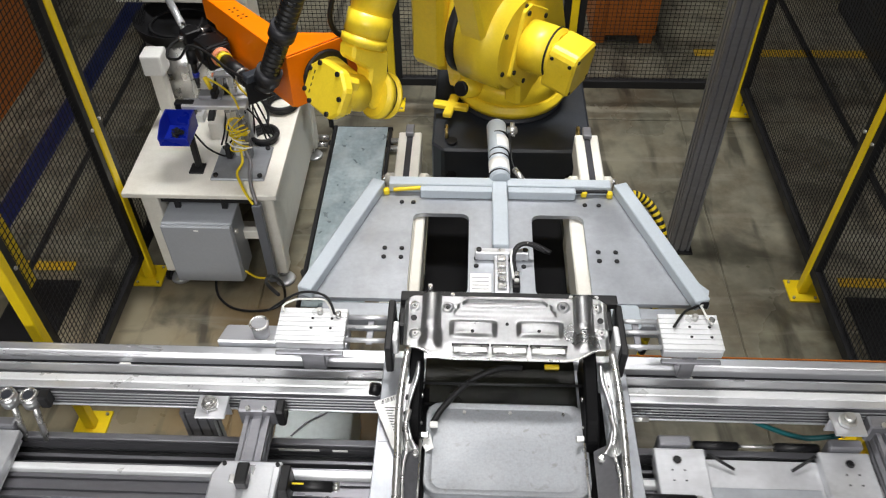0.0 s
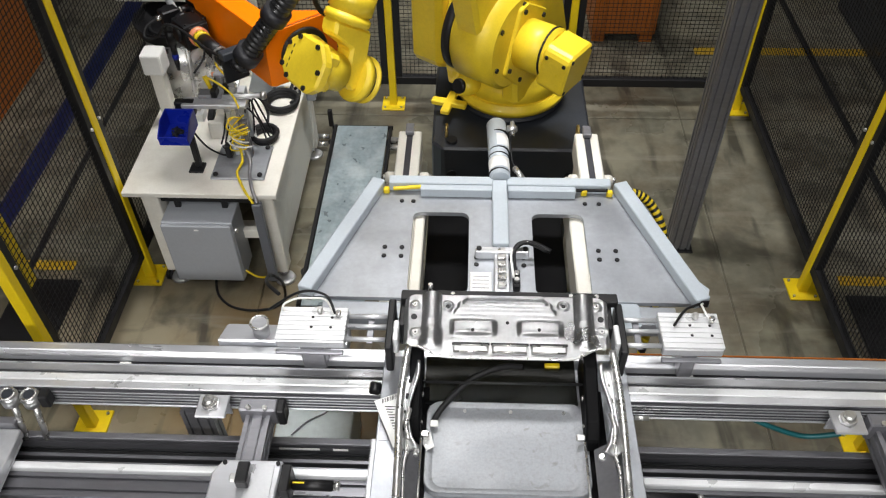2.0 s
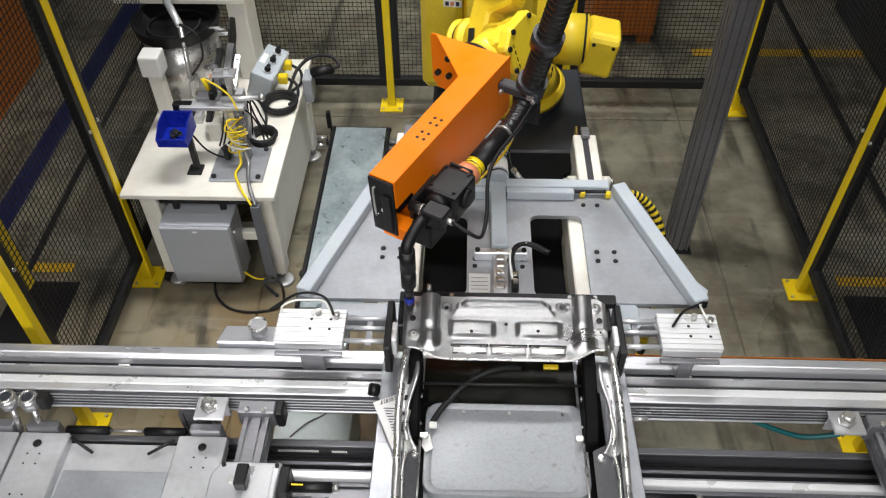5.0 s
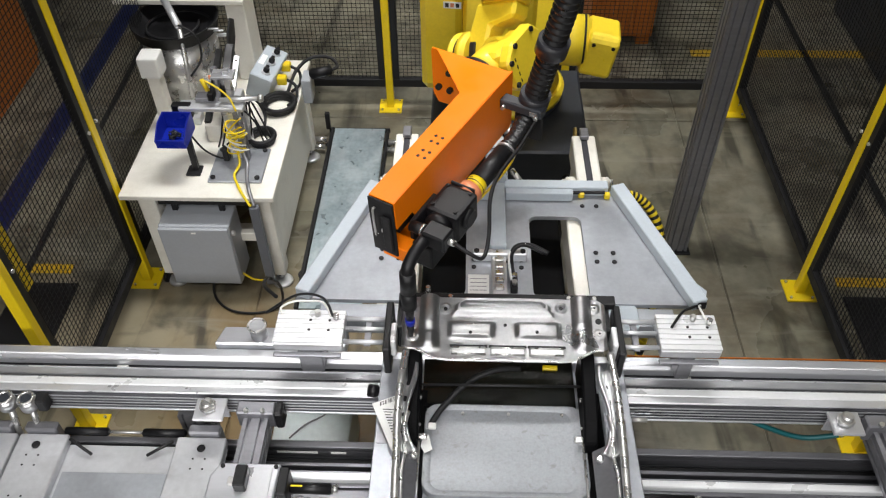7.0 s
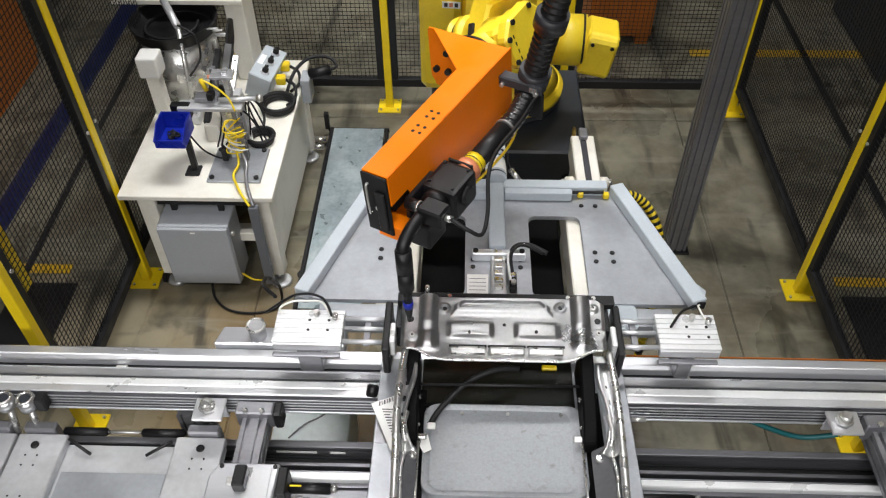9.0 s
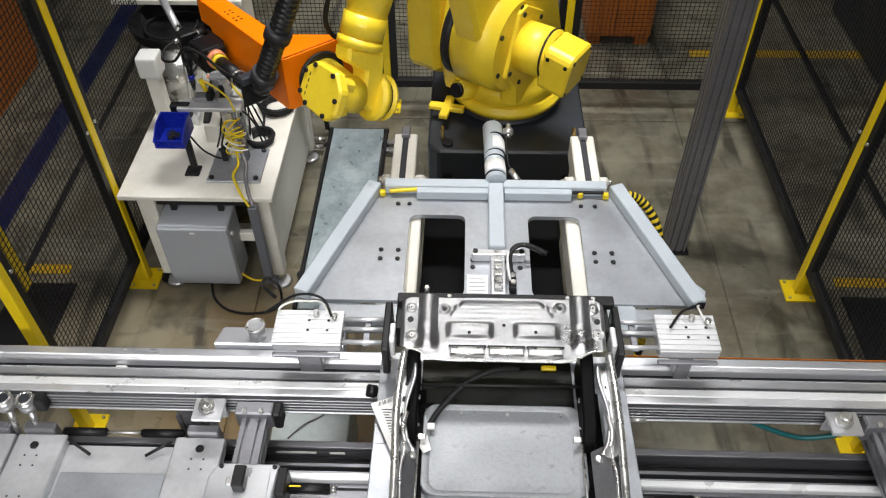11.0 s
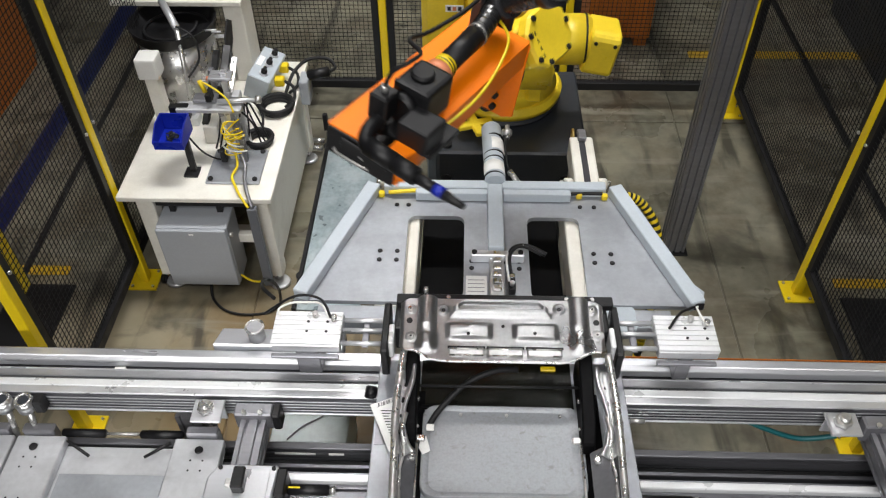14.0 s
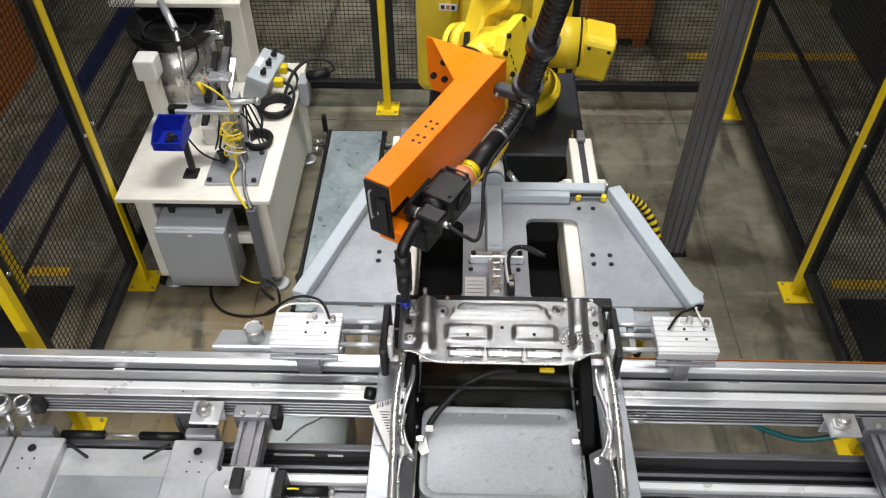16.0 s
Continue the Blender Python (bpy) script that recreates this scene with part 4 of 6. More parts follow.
    part("hose", hose(B(), [(0.18, 2.10, 1.09), (0.175, 2.22, 1.11), (0.24, 2.255, 1.13)], 0.005, 8), WHITE, o)
    # the seat stops in front of the plate
    part("front_rail", box(B(), (-0.56, 1.93, 0.955), (0.80, 2.018, 1.03), 0.004), PLATE, o)
    part("side_lug", prism(B(), rounded(0.545, 1.90, 0.66, 2.03, 0.03), 1.031, 1.042, "z", 0.002), PAINT_GREY, o)
    return o


fixture()


def clamp(s, xin, xout, y0, y1):
    """A clamping cylinder with three guide rods; s: +1 on the far side of the seat from the table."""
    z = 1.14
    c = (xin + xout) / 2
    o = thing("clamp_cylinder", (c, (y0 + y1) / 2, 0.953), "bright finned aluminium clamping cylinder with guide rods", "clamp", "clamping cylinders")
    n = 7
    lo, hi = min(xin, xout), max(xin, xout)
    part("base", box(B(), (lo, y0, 1.095), (hi, y1, z - 0.006), 0.004), ALU_WHITE, o)
    for k in range(n):
        a = y0 + (y1 - y0) * k / n
        part("fin", box(B(), (lo, a + 0.0015, z - 0.0055), (hi, a + (y1 - y0) / n - 0.0015, z + 0.006), 0.0015), FIN_WHITE, o)
    for x in ((lo + hi) / 2, (lo + hi) / 2 + 0.07):
        for y in (y0 + 0.055, y0 + 0.10):
            part("screw_hole", rod(B(), (x, y, z + 0.0055), (x, y, z + 0.0075), 0.0055, n=10), BLACK, o)
    part("foot", box(B(), (lo + 0.08, y0 + 0.01, 0.956), (hi - 0.08, y1 - 0.03, 1.094), 0.004), ALU_DARK, o)
    part("front_ledge", box(B(), (lo - 0.002, y0 - 0.02, 1.08), (hi - 0.005, y0 - 0.001, 1.092), 0.003), ALU_DARK, o)
    far = 0.538 if s > 0 else -0.262
    for k, y in enumerate((y0 + 0.025, (y0 + y1) / 2 + 0.01, y1 - 0.02)):
        part("guide_rod", rod(B(), (xin, y, 1.12), (far, y, 1.12), 0.009 if k != 1 else 0.008, n=12), ALU_WHITE, o)
    part("cross_strap", box(B(), ((xin + far) / 2 - 0.012, y0 + 0.02, 1.10), ((xin + far) / 2 + 0.012, y1 - 0.01, 1.11), 0.002), ALU_DARK, o)
    part("jaw", box(B(), (far - (0.006 if s > 0 else 0.020), 1.68, 1.04), (far + (0.020 if s > 0 else 0.006), 1.90, 1.185), 0.005), BLACK_STEEL, o, "black clamping jaw")
    part("jaw_pad", box(B(), (far - s * 0.007, 1.70, 1.12), (far - s * 0.026, 1.785, 1.205), 0.004), FIN_WHITE, o)
    part("jaw_block", box(B(), (far - s * 0.024, 1.77, 1.08), (far - s * 0.055, 1.91, 1.20), 0.005), BLACK, o)
    for x, y in ((lo + 0.12 * (hi - lo) / 0.2, y1 - 0.03), (hi - 0.03, y1 - 0.045)):
        part("fitting", rod(B(), (x, y, z + 0.01), (x, y, z + 0.035), 0.011, n=10, rim=0.002), STEEL, o)
    part("air_tube", hose(B(), [(lo + 0.20, y1 - 0.045, z + 0.02), (c + 0.04, y1 + 0.01, z + 0.035), (c - 0.02, y1 + 0.02, z + 0.03), (lo + 0.05, y1 + 0.02, z + 0.025), (lo + 0.01, y1 - 0.005, z + 0.02), (lo + 0.02, y1 - 0.035, z + 0.02)] if s < 0 else
                          [(0.892, 2.0, 1.075), (0.872, 1.965, 1.11), (0.855, 1.91, 1.16), (0.862, 1.865, 1.165), (hi - 0.03, y1 - 0.06, z + 0.025)], 0.004), WHITE, o)
    part("air_tube", hose(B(), [(hi - 0.04, y1 - 0.05, z + 0.03), (c + 0.04, y1 + 0.02, z + 0.05), (c - 0.06, y1 + 0.04, z + 0.04), (lo - 0.06, y1 + 0.02, z - 0.04)] if s < 0 else
                          [(0.882, 2.0, 1.075), (0.845, 1.965, 1.10), (0.79, 1.90, 1.15), (lo + 0.045, y1 - 0.075, z + 0.022)], 0.005), RUBBER, o)
    return o


clamp(-1, -0.433, -0.68, 1.735, 1.885)
clamp(1, 0.692, 0.905, 1.735, 1.895)


def actuator():
    o = thing("actuator", (0.125, 2.86, 1.03), "grey cylindrical actuator with white labels and black ties", "actuator")
    part("tube", rod(B(), (0.135, 2.67, 1.10), (0.122, 3.06, 1.10), 0.046, n=28, rim=0.006), PAINT_GREY, o)
    for y0, y1 in ((2.71, 2.78), (2.86, 2.94)):
        part("label", rod(B(), (0.134, y0, 1.10), (0.131, y1, 1.10), 0.0468, n=28), PAPER, o, "white sleeve label")
    for y in (2.69, 2.80, 2.84, 2.96):
        part("tie", rod(B(), (0.132, y, 1.10), (0.132, y + 0.006, 1.10), 0.0485, n=28), BLACK, o)
    part("bracket", box(B(), (0.10, 2.75, 1.029), (0.16, 2.80, 1.055), 0.004), ALU_DARK, o)
    part("bracket", box(B(), (0.10, 2.985, 0.701), (0.16, 3.02, 1.055), 0.004), ALU_DARK, o)
    part("valve", rod(B(), (0.17, 3.0, 1.12), (0.215, 2.99, 1.13), 0.018, n=12, rim=0.004), STEEL, o)
    part("valve", rod(B(), (0.195, 2.97, 1.11), (0.195, 3.03, 1.14), 0.011, n=10), STEEL, o)
    part("fitting", rod(B(), (0.20, 2.76, 1.09), (0.24, 2.70, 1.07), 0.014, n=10), STEEL, o)
    part("fitting_band", rod(B(), (0.24, 2.70, 1.07), (0.262, 2.668, 1.06), 0.015, n=10), YELLOW_CABLE, o)
    part("wire", hose(B(), [(0.18, 3.0, 1.12), (0.185, 2.9, 1.12), (0.19, 2.8, 1.1), (0.205, 2.755, 1.09)], 0.004), BLACK, o)


actuator()


def striped_conduit():
    o = thing("striped_conduit", (0.85, 2.6, 0), "black and yellow striped flexible cable conduit", "cable")
    pts = smooth_path([(0.66, 2.66, 1.02), (0.73, 2.67, 1.03), (0.80, 2.65, 0.99), (0.86, 2.60, 0.90), (0.885, 2.54, 0.76), (0.885, 2.48, 0.5), (0.87, 2.45, 0.02)], 8)
    for i in range(0, len(pts) - 1):
        p, q = pts[i], pts[i + 1]
        for k in range(2):
            a, c = p.lerp(q, k / 2), p.lerp(q, (k + 1) / 2)
            part("band", rod(B(), a, c, 0.020, n=10), YELLOW_CABLE if i % 2 else BLACK, o)


striped_conduit()


def steel_bench():
    o = thing("steel_bench", (-0.73, 3.8, 0), "low bench with galvanised sheet top and black frame", "bench")
    part("top", box(B(), (-0.905, 2.8, 0.05), (-0.56, 4.41, 0.062), 0.003), GALV, o, "mottled galvanised sheet")
    part("frame_rail", box(B(), (-0.932, 2.8, 0.012), (-0.908, 4.42, 0.066), 0.004), BLACK_STEEL, o)
    part("frame_rail", box(B(), (-0.555, 3.0, 0.012), (-0.535, 4.42, 0.045), 0.004), BLACK_STEEL, o)
    part("frame_end", box(B(), (-0.95, 4.425, 0.012), (-0.53, 4.44, 0.045), 0.004), BLACK_STEEL, o)
    for x, y in ((-0.93, 3.1), (-0.93, 4.3), (-0.55, 4.3), (-0.55, 3.1)):
        part("foot", rod(B(), (x, y, 0), (x, y, 0.012), 0.03), BLACK_STEEL, o)
    for y in (4.30, 4.22):
        part("side_pin", rod(B(), (-1.03, y, 0.05), (-0.95, y, 0.05), 0.018), STEEL, o)
        part("cross_pin", rod(B(), (-0.53, y - 0.02, 0.045), (-0.42, y - 0.02, 0.045), 0.02), STEEL, o)
    part("mast", box(B(), (-0.96, 4.38, 0.07), (-0.93, 4.41, 0.2), 0.003), BLACK_STEEL, o)


steel_bench()


# ---- feeder table ----
def table():
    x0, x1, y0, y1, z = -1.772, -0.977, 2.99, 4.262, 0.69
    o = thing("work_table", (-1.37, 3.6, 0), "cream painted steel work table on levelling castors", "table")
    part("tabletop", box(B(), (x0, y0, z - 0.03), (x1, y1, z), 0.004), CREAM, o)
    for x in (x0 + 0.12, x1 - 0.075):
        for y in (y0 + 0.08, y1 - 0.08):
            part("leg", box(B(), (x - 0.045, y - 0.045, 0.075), (x + 0.045, y + 0.045, z - 0.031), 0.006), CREAM, o)
            c = part("castor", rod(B(), (x, y, 0.022), (x, y, 0.074), 0.02), STEEL, o)
            part("levelling_pad", rod(B(), (x + 0.015, y - 0.02, 0.0), (x + 0.015, y - 0.02, 0.02), 0.06, 0.05, n=24, rim=0.004), ALU_WHITE, c)
            part("castor_wheel", rod(B(), (x - 0.06, y - 0.03, 0.03), (x - 0.035, y - 0.03, 0.03), 0.03, n=16, rim=0.004), BLACK, c)
    part("apron", box(B(), (x0 + 0.17, y0 + 0.05, z - 0.10), (x1 - 0.125, y0 + 0.075, z - 0.031), 0.003), BLACK_STEEL, o)
    part("side_panel", box(B(), (x1 - 0.055, y0 + 0.13, 0.12), (x1 - 0.045, y1 - 0.13, z - 0.031), 0.002), CREAM, o)
    part("side_panel", box(B(), (x0 + 0.10, y0 + 0.13, 0.12), (x0 + 0.11, y1 - 0.13, z - 0.031), 0.002), CREAM, o)
    part("stretcher", box(B(), (x0 + 0.166, y0 + 0.20, 0.18), (x1 - 0.121, y0 + 0.32, 0.21), 0.004), CREAM, o)
    part("stretcher", box(B(), (x0 + 0.166, y0 + 0.10, 0.28), (x1 - 0.121, y0 + 0.14, 0.34), 0.004), CREAM, o)
    part("cable_tray", box(B(), (-1.10, 2.95, 0.08), (-1.052, 2.986, 0.655), 0.004), TRUNK_GREY, o, "dark grey cable trunking")
    # control box hung below the top
    c = thing("control_box", (-1.41, 3.0, 0.1), "grey steel control box hung under the table", "control box")
    part("body", box(B(), (-1.60, 2.95, 0.10), (-1.228, 3.13, 0.525), 0.006), CAB_GREY, c)
    d = part("door", box(B(), (-1.598, 2.928, 0.104), (-1.23, 2.949, 0.521), 0.006), CAB_GREY, c)
    part("latch", rod(B(), (-1.227, 2.97, 0.46), (-1.21, 2.97, 0.46), 0.014, n=12), STEEL, d)
    part("badge", box(B(), (-1.425, 2.926, 0.49), (-1.40, 2.9275, 0.50), 0), PAPER, d)
    part("hanger", box(B(), (-1.65, 3.06, 0.60), (-1.20, 3.09, 0.628), 0.003), BLACK_STEEL, c)
    part("hanger_strap", box(B(), (-1.55, 3.065, 0.526), (-1.52, 3.085, 0.599), 0.002), BLACK_STEEL, c)
    part("hanger_strap", box(B(), (-1.30, 3.065, 0.526), (-1.27, 3.085, 0.599), 0.002), BLACK_STEEL, c)
    part("cable", hose(B(), [(-1.23, 2.98, 0.14), (-1.17, 2.97, 0.10), (-1.10, 2.96, 0.11), (-1.07, 2.96, 0.14)], 0.006), YELLOW_CABLE, c)
    b = B()
    hose(b, [(-1.41, 3.02, 0.10), (-1.41, 2.95, 0.02), (-1.37, 2.88, 0.010), (-1.29, 2.82, 0.010), (-1.18, 2.80, 0.010), (-1.07, 2.82, 0.010), (-1.0, 2.84, 0.06), (-0.94, 2.70, 0.35), (-0.86, 2.35, 0.8), (-0.78, 2.06, 1.08), (-0.70, 1.94, 1.15)], 0.0075, 8)
    whole("floor_cable", b, RUBBER, "black cable looping over the floor to the fixture", "cable")


table()


def feeder():
    z = 0.691
    o = thing("bowl_feeder", (-1.60, 3.9, z), "vibratory bowl feeder with dark bowl on a steel drum", "bowl feeder")
    cx, cy = -1.615, 3.93
    part("base", box(B(), (cx - 0.16, cy - 0.17, z), (cx + 0.2, cy + 0.2, z + 0.05), 0.006), CREAM, o)
    part("drum", rod(B(), (cx, cy, z + 0.05), (cx, cy, z + 0.385), 0.205, n=48, rim=0.008), STEEL, o, "brushed steel drum")
    b = B()
    prof = [(0.196, 0.385), (0.226, 0.41), (0.234, 0.465), (0.24, 0.47), (0.225, 0.465), (0.20, 0.41), (0.14, 0.395), (0.06, 0.405), (0.01, 0.415)]
    n = 40
    rings = [[b.verts.new((cx + r * math.cos(2 * math.pi * k / n), cy + r * math.sin(2 * math.pi * k / n), z + h)) for k in range(n)] for r, h in prof]
    for p, q in zip(rings, rings[1:]):
        for k in range(n):
            b.faces.new((p[k], p[(k + 1) % n], q[(k + 1) % n], q[k])).smooth = True
    b.faces.new(rings[-1])
    part("bowl", b, BLACK, o, "black coated bowl")
    path = [(cx + (0.20 - 0.0008 * a / 4) * math.cos(radians(a)), cy + (0.20 - 0.0008 * a / 4) * math.sin(radians(a)), z + 0.40 + 0.0001 * a) for a in range(0, 400, 25)]
    part("bowl_track", hose(B(), path, 0.008, 6, 3), BLACK_STEEL, o)
    part("sensor_arm", rod(B(), (cx - 0.03, cy + 0.0, z + 0.58), (cx + 0.085, cy - 0.18, z + 0.52), 0.02, n=10, rim=0.004), ALU_WHITE, o)
    part("arm_post", rod(B(), (cx + 0.10, cy - 0.30, z + 0.05), (cx + 0.085, cy - 0.18, z + 0.51), 0.013, n=10), STEEL, o)
    part("arm_foot", box(B(), (cx + 0.07, cy - 0.34, z), (cx + 0.13, cy - 0.26, z + 0.05), 0.004), ALU_WHITE, o)
    part("arm_cable", hose(B(), [(cx + 0.085, cy - 0.18, z + 0.53), (cx + 0.17, cy - 0.2, z + 0.48), (cx + 0.18, cy - 0.22, z + 0.36), (cx + 0.12, cy - 0.28, z + 0.28)], 0.006), RUBBER, o)
    for k, (dx, dz) in enumerate(((0.20, 0.46), (0.205, 0.42), (0.21, 0.37), (0.20, 0.33))):
        part("rail_pin", rod(B(), (cx + dx, cy - 0.10 + 0.05 * k, z + dz), (cx + dx + 0.07, cy - 0.11 + 0.05 * k, z + dz + 0.01), 0.006, n=8), ALU_WHITE, o)
    part("chute", box(B(), (cx + 0.20, cy - 0.50, z + 0.20), (cx + 0.235, cy - 0.02, z + 0.23), 0.004,
                      Matrix.Translation((cx + 0.2, cy - 0.2, z + 0.25)) @ Matrix.Rotation(radians(22), 4, "X") @ Matrix.Translation((-cx - 0.2, -cy + 0.2, -z - 0.25))), BLACK_STEEL, o)
    part("red_mark", rod(B(), (cx + 0.20, cy - 0.24, z + 0.25), (cx + 0.25, cy - 0.24, z + 0.25), 0.012, n=8), COPPER, o)
    # housing column beside the bowl
    c = thing("feeder_housing", (-1.30, 4.14, z), "tall cream feeder housing behind the bowl", "machine housing")
    part("body", box(B(), (-1.36, 4.04, z), (-1.25, 4.24, 1.5), 0.01), CREAM, c)
    part("hood", box(B(), (-1.97, 4.0, 1.195), (-1.24, 4.28, 1.228), 0.006), CREAM, c)
    # drive box on a post
    d = thing("drive_box", (-1.70, 3.60, z), "cream box housing on a short post beside the bowl", "machine housing")
    part("box", box(B(), (-1.715, 3.53, 1.03), (-1.605, 3.64, 1.15), 0.012), WHITE, d)
    part("post", box(B(), (-1.70, 3.56, z), (-1.63, 3.63, 1.029), 0.008), CREAM, d)
    # pick station
    p = thing("pick_station", (-1.22, 3.35, z), "screw pick-up station with aluminium slide and cables", "machine unit")
    part("base_plate", box(B(), (-1.335, 3.10, z), (-1.055, 3.375, z + 0.014), 0.004), PLATE, p)
    for x in (-1.31, -1.08):
        for y in (3.125, 3.35):
            part("cap_screw", rod(B(), (x, y, z + 0.014), (x, y, z + 0.028), 0.013, n=10, rim=0.002), BLACK_STEEL, p)
    part("column", slotted((-1.24, 3.29, z + 0.015), (-1.19, 3.34, 1.0), "z"), ALU, p)
    part("column", slotted((-1.185, 3.27, z + 0.015), (-1.145, 3.31, 0.93), "z"), ALU_DARK, p)
    part("slide", box(B(), (-1.46, 3.285, 1.001), (-1.13, 3.36, 1.025), 0.004), ALU_WHITE, p)
    part("carriage", box(B(), (-1.38, 3.335, 1.026), (-1.26, 3.40, 1.05), 0.005), ALU_DARK, p)
    part("gripper", box(B(), (-1.30, 3.30, 1.056), (-1.27, 3.36, 1.10), 0.004), BLACK, p)
    part("piston", rod(B(), (-1.25, 3.33, 1.045), (-1.06, 3.34, 1.05), 0.012), ALU_WHITE, p)
    part("piston_head", rod(B(), (-1.06, 3.34, 1.05), (-1.03, 3.345, 1.05), 0.02, n=12, rim=0.004), STEEL, p)
    part("tower", box(B(), (-1.262, 3.47, z), (-1.228, 3.51, 1.12), 0.005), ALU, p)
    lean = Matrix.Translation((-1.285, 3.62, 1.03)) @ Matrix.Rotation(radians(25), 4, "X") @ Matrix.Rotation(radians(12), 4, "Y")
    part("feed_rail", box(B(), (-0.022, -0.16, -0.012), (0.022, 0.16, 0.012), 0.004, lean), BLACK_STEEL, p, "black inclined feed rail")
    part("rail_cover", box(B(), (0.030, -0.13, -0.01), (0.062, 0.09, 0.018), 0.004, lean), ALU_WHITE, p)
    for k in range(4):
        part("cover_screw", rod(B(), lean @ Vector((0.046, -0.11 + 0.055 * k, 0.018)), lean @ Vector((0.046, -0.11 + 0.055 * k, 0.023)), 0.006, n=8), BLACK_STEEL, p)
    part("guide_plate", prism(B(), [(3.74, 1.00), (3.80, 0.97), (3.92, 1.05), (3.96, 1.14), (3.90, 1.18), (3.80, 1.13)], -1.305, -1.295, "x", 0.002), BLACK_STEEL, p)
    part("tower", box(B(), (-1.35, 3.56, z), (-1.32, 3.59, 1.08), 0.004), ALU_DARK, p)
    part("tower_arm", box(B(), (-1.32, 3.45, 1.08), (-1.20, 3.53, 1.10), 0.004), ALU, p)
    part("bracket", box(B(), (-1.20, 3.40, z), (-1.16, 3.46, 1.03), 0.004), ALU_WHITE, p)
    part("motor", box(B(), (-1.41, 3.44, z), (-1.33, 3.52, 0.80), 0.008), CREAM, p)
    part("sensor", rod(B(), (-1.30, 3.33, 1.10), (-1.32, 3.34, 1.16), 0.012, n=10), YELLOW_CABLE, p)
    part("air_line", hose(B(), [(-1.32, 3.34, 1.16), (-1.25, 3.32, 1.13), (-1.19, 3.30, 1.08), (-1.16, 3.27, 1.02)], 0.005), YELLOW_CABLE, p)
    rng = random.Random(4)
    for k in range(9):
        a = rng.uniform(0, 6.3)
        rr, tilt, up = rng.uniform(0.035, 0.065), rng.uniform(-0.8, 0.8), rng.uniform(0.86, 0.98)
        pts = [(-1.185 + rr * math.cos(a + 0.8 * j), 3.25 + 0.6 * rr * math.sin(a + 0.8 * j), up - 0.012 * j + rr * tilt * math.cos(a + 0.8 * j)) for j in range(9)]
        part("air_line", hose(B(), pts, 0.004, 6, 5), YELLOW_CABLE if k < 7 else WHITE, p)
    part("cable_lead", hose(B(), [(-1.115, 3.52, 0.72), (-1.12, 3.60, 0.76), (-1.16, 3.62, 0.84), (-1.22, 3.55, 0.90)], 0.008, 8), RUBBER, p)
    part("cable_lead", hose(B(), [(-1.40, 3.22, 0.90), (-1.37, 3.26, 0.78), (-1.31, 3.28, 0.715), (-1.25, 3.27, 0.72)], 0.005, 8), RUBBER, p)
    part("terminal_block", box(B(), (-1.275, 3.24, 0.72), (-1.245, 3.28, 0.80), 0.004), BLACK, p)
    part("cable_run", hose(B(), [(-1.19, 3.24, 0.80), (-1.18, 3.20, 0.74), (-1.20, 3.14, 0.715), (-1.17, 3.07, 0.71), (-1.13, 3.0, 0.70), (-1.09, 2.96, 0.66)], 0.007), YELLOW_CABLE, p)
    part("cable_run", hose(B(), [(-1.16, 3.24, 0.78), (-1.14, 3.20, 0.74), (-1.13, 3.12, 0.72), (-1.10, 3.02, 0.71), (-1.07, 2.96, 0.66)], 0.010), ALU_DARK, p)
    for k in range(7):
        cx0, cy0 = -1.36 + rng.uniform(0, 0.17), 3.38 + rng.uniform(0, 0.10)
        pts = [(cx0 + 0.032 * j + rng.uniform(-0.012, 0.012), cy0 + rng.uniform(-0.02, 0.02), (0.705, 0.80, 0.95, 0.86, 0.71)[j] + rng.uniform(-0.02, 0.02)) for j in range(5)]
        part("cable", hose(B(), pts, 0.005, 6, 6), RUBBER, p)
    # blue bin on a black post
    q = thing("parts_bin", (-1.46, 3.22, z), "blue plastic parts bin on a black post", "bin")
    part("post", box(B(), (-1.43, 3.185, z + 0.013), (-1.40, 3.215, 0.93), 0.004), BLACK_STEEL, q)
    part("post_foot", box(B(), (-1.46, 3.15, z), (-1.385, 3.23, z + 0.012), 0.003), BLACK_STEEL, q)
    part("clip", box(B(), (-1.50, 3.30, 0.95), (-1.40, 3.34, 1.03), 0.006), BLACK, q)
    b = B()
    x0, x1, y0, y1, zb = -1.545, -1.395, 3.12, 3.285, 0.905
    box(b, (x0 + 0.003, y0 - 0.003, zb), (x1 - 0.003, y1 - 0.007, zb + 0.006), 0.001)
    for sx, xa, xb in ((1, x0, x0 + 0.02), (-1, x1 - 0.006, x1 + 0.014)):
        prism(b, [(y0 - 0.0, zb), (y1, zb), (y1, zb + 0.10), (y0 + 0.07, zb + 0.10), (y0 - 0.02, zb + 0.05)], min(xa, xb), max(xa, xb) - 0.014, "x", 0.002)
    box(b, (x0, y1 - 0.006, zb), (x1, y1, zb + 0.10), 0.002)
    box(b, (x0, y0 - 0.01, zb), (x1, y0 - 0.004, zb + 0.05), 0.002)
    part("bin", b, BLUE, q)
    b = B()
    for k in range(30):
        px, py = rng.uniform(x0 + 0.05, x1 - 0.06), rng.uniform(y0 + 0.04, y1 - 0.06)
        rod(b, (px, py, zb + 0.007 + rng.uniform(0, 0.02)), (px + rng.uniform(-0.02, 0.02), py + rng.uniform(-0.02, 0.02), zb + 0.012 + rng.uniform(0, 0.02)), 0.005, n=6)
    part("screws", b, BLACK_STEEL, q, "loose dark screws", "stuff")
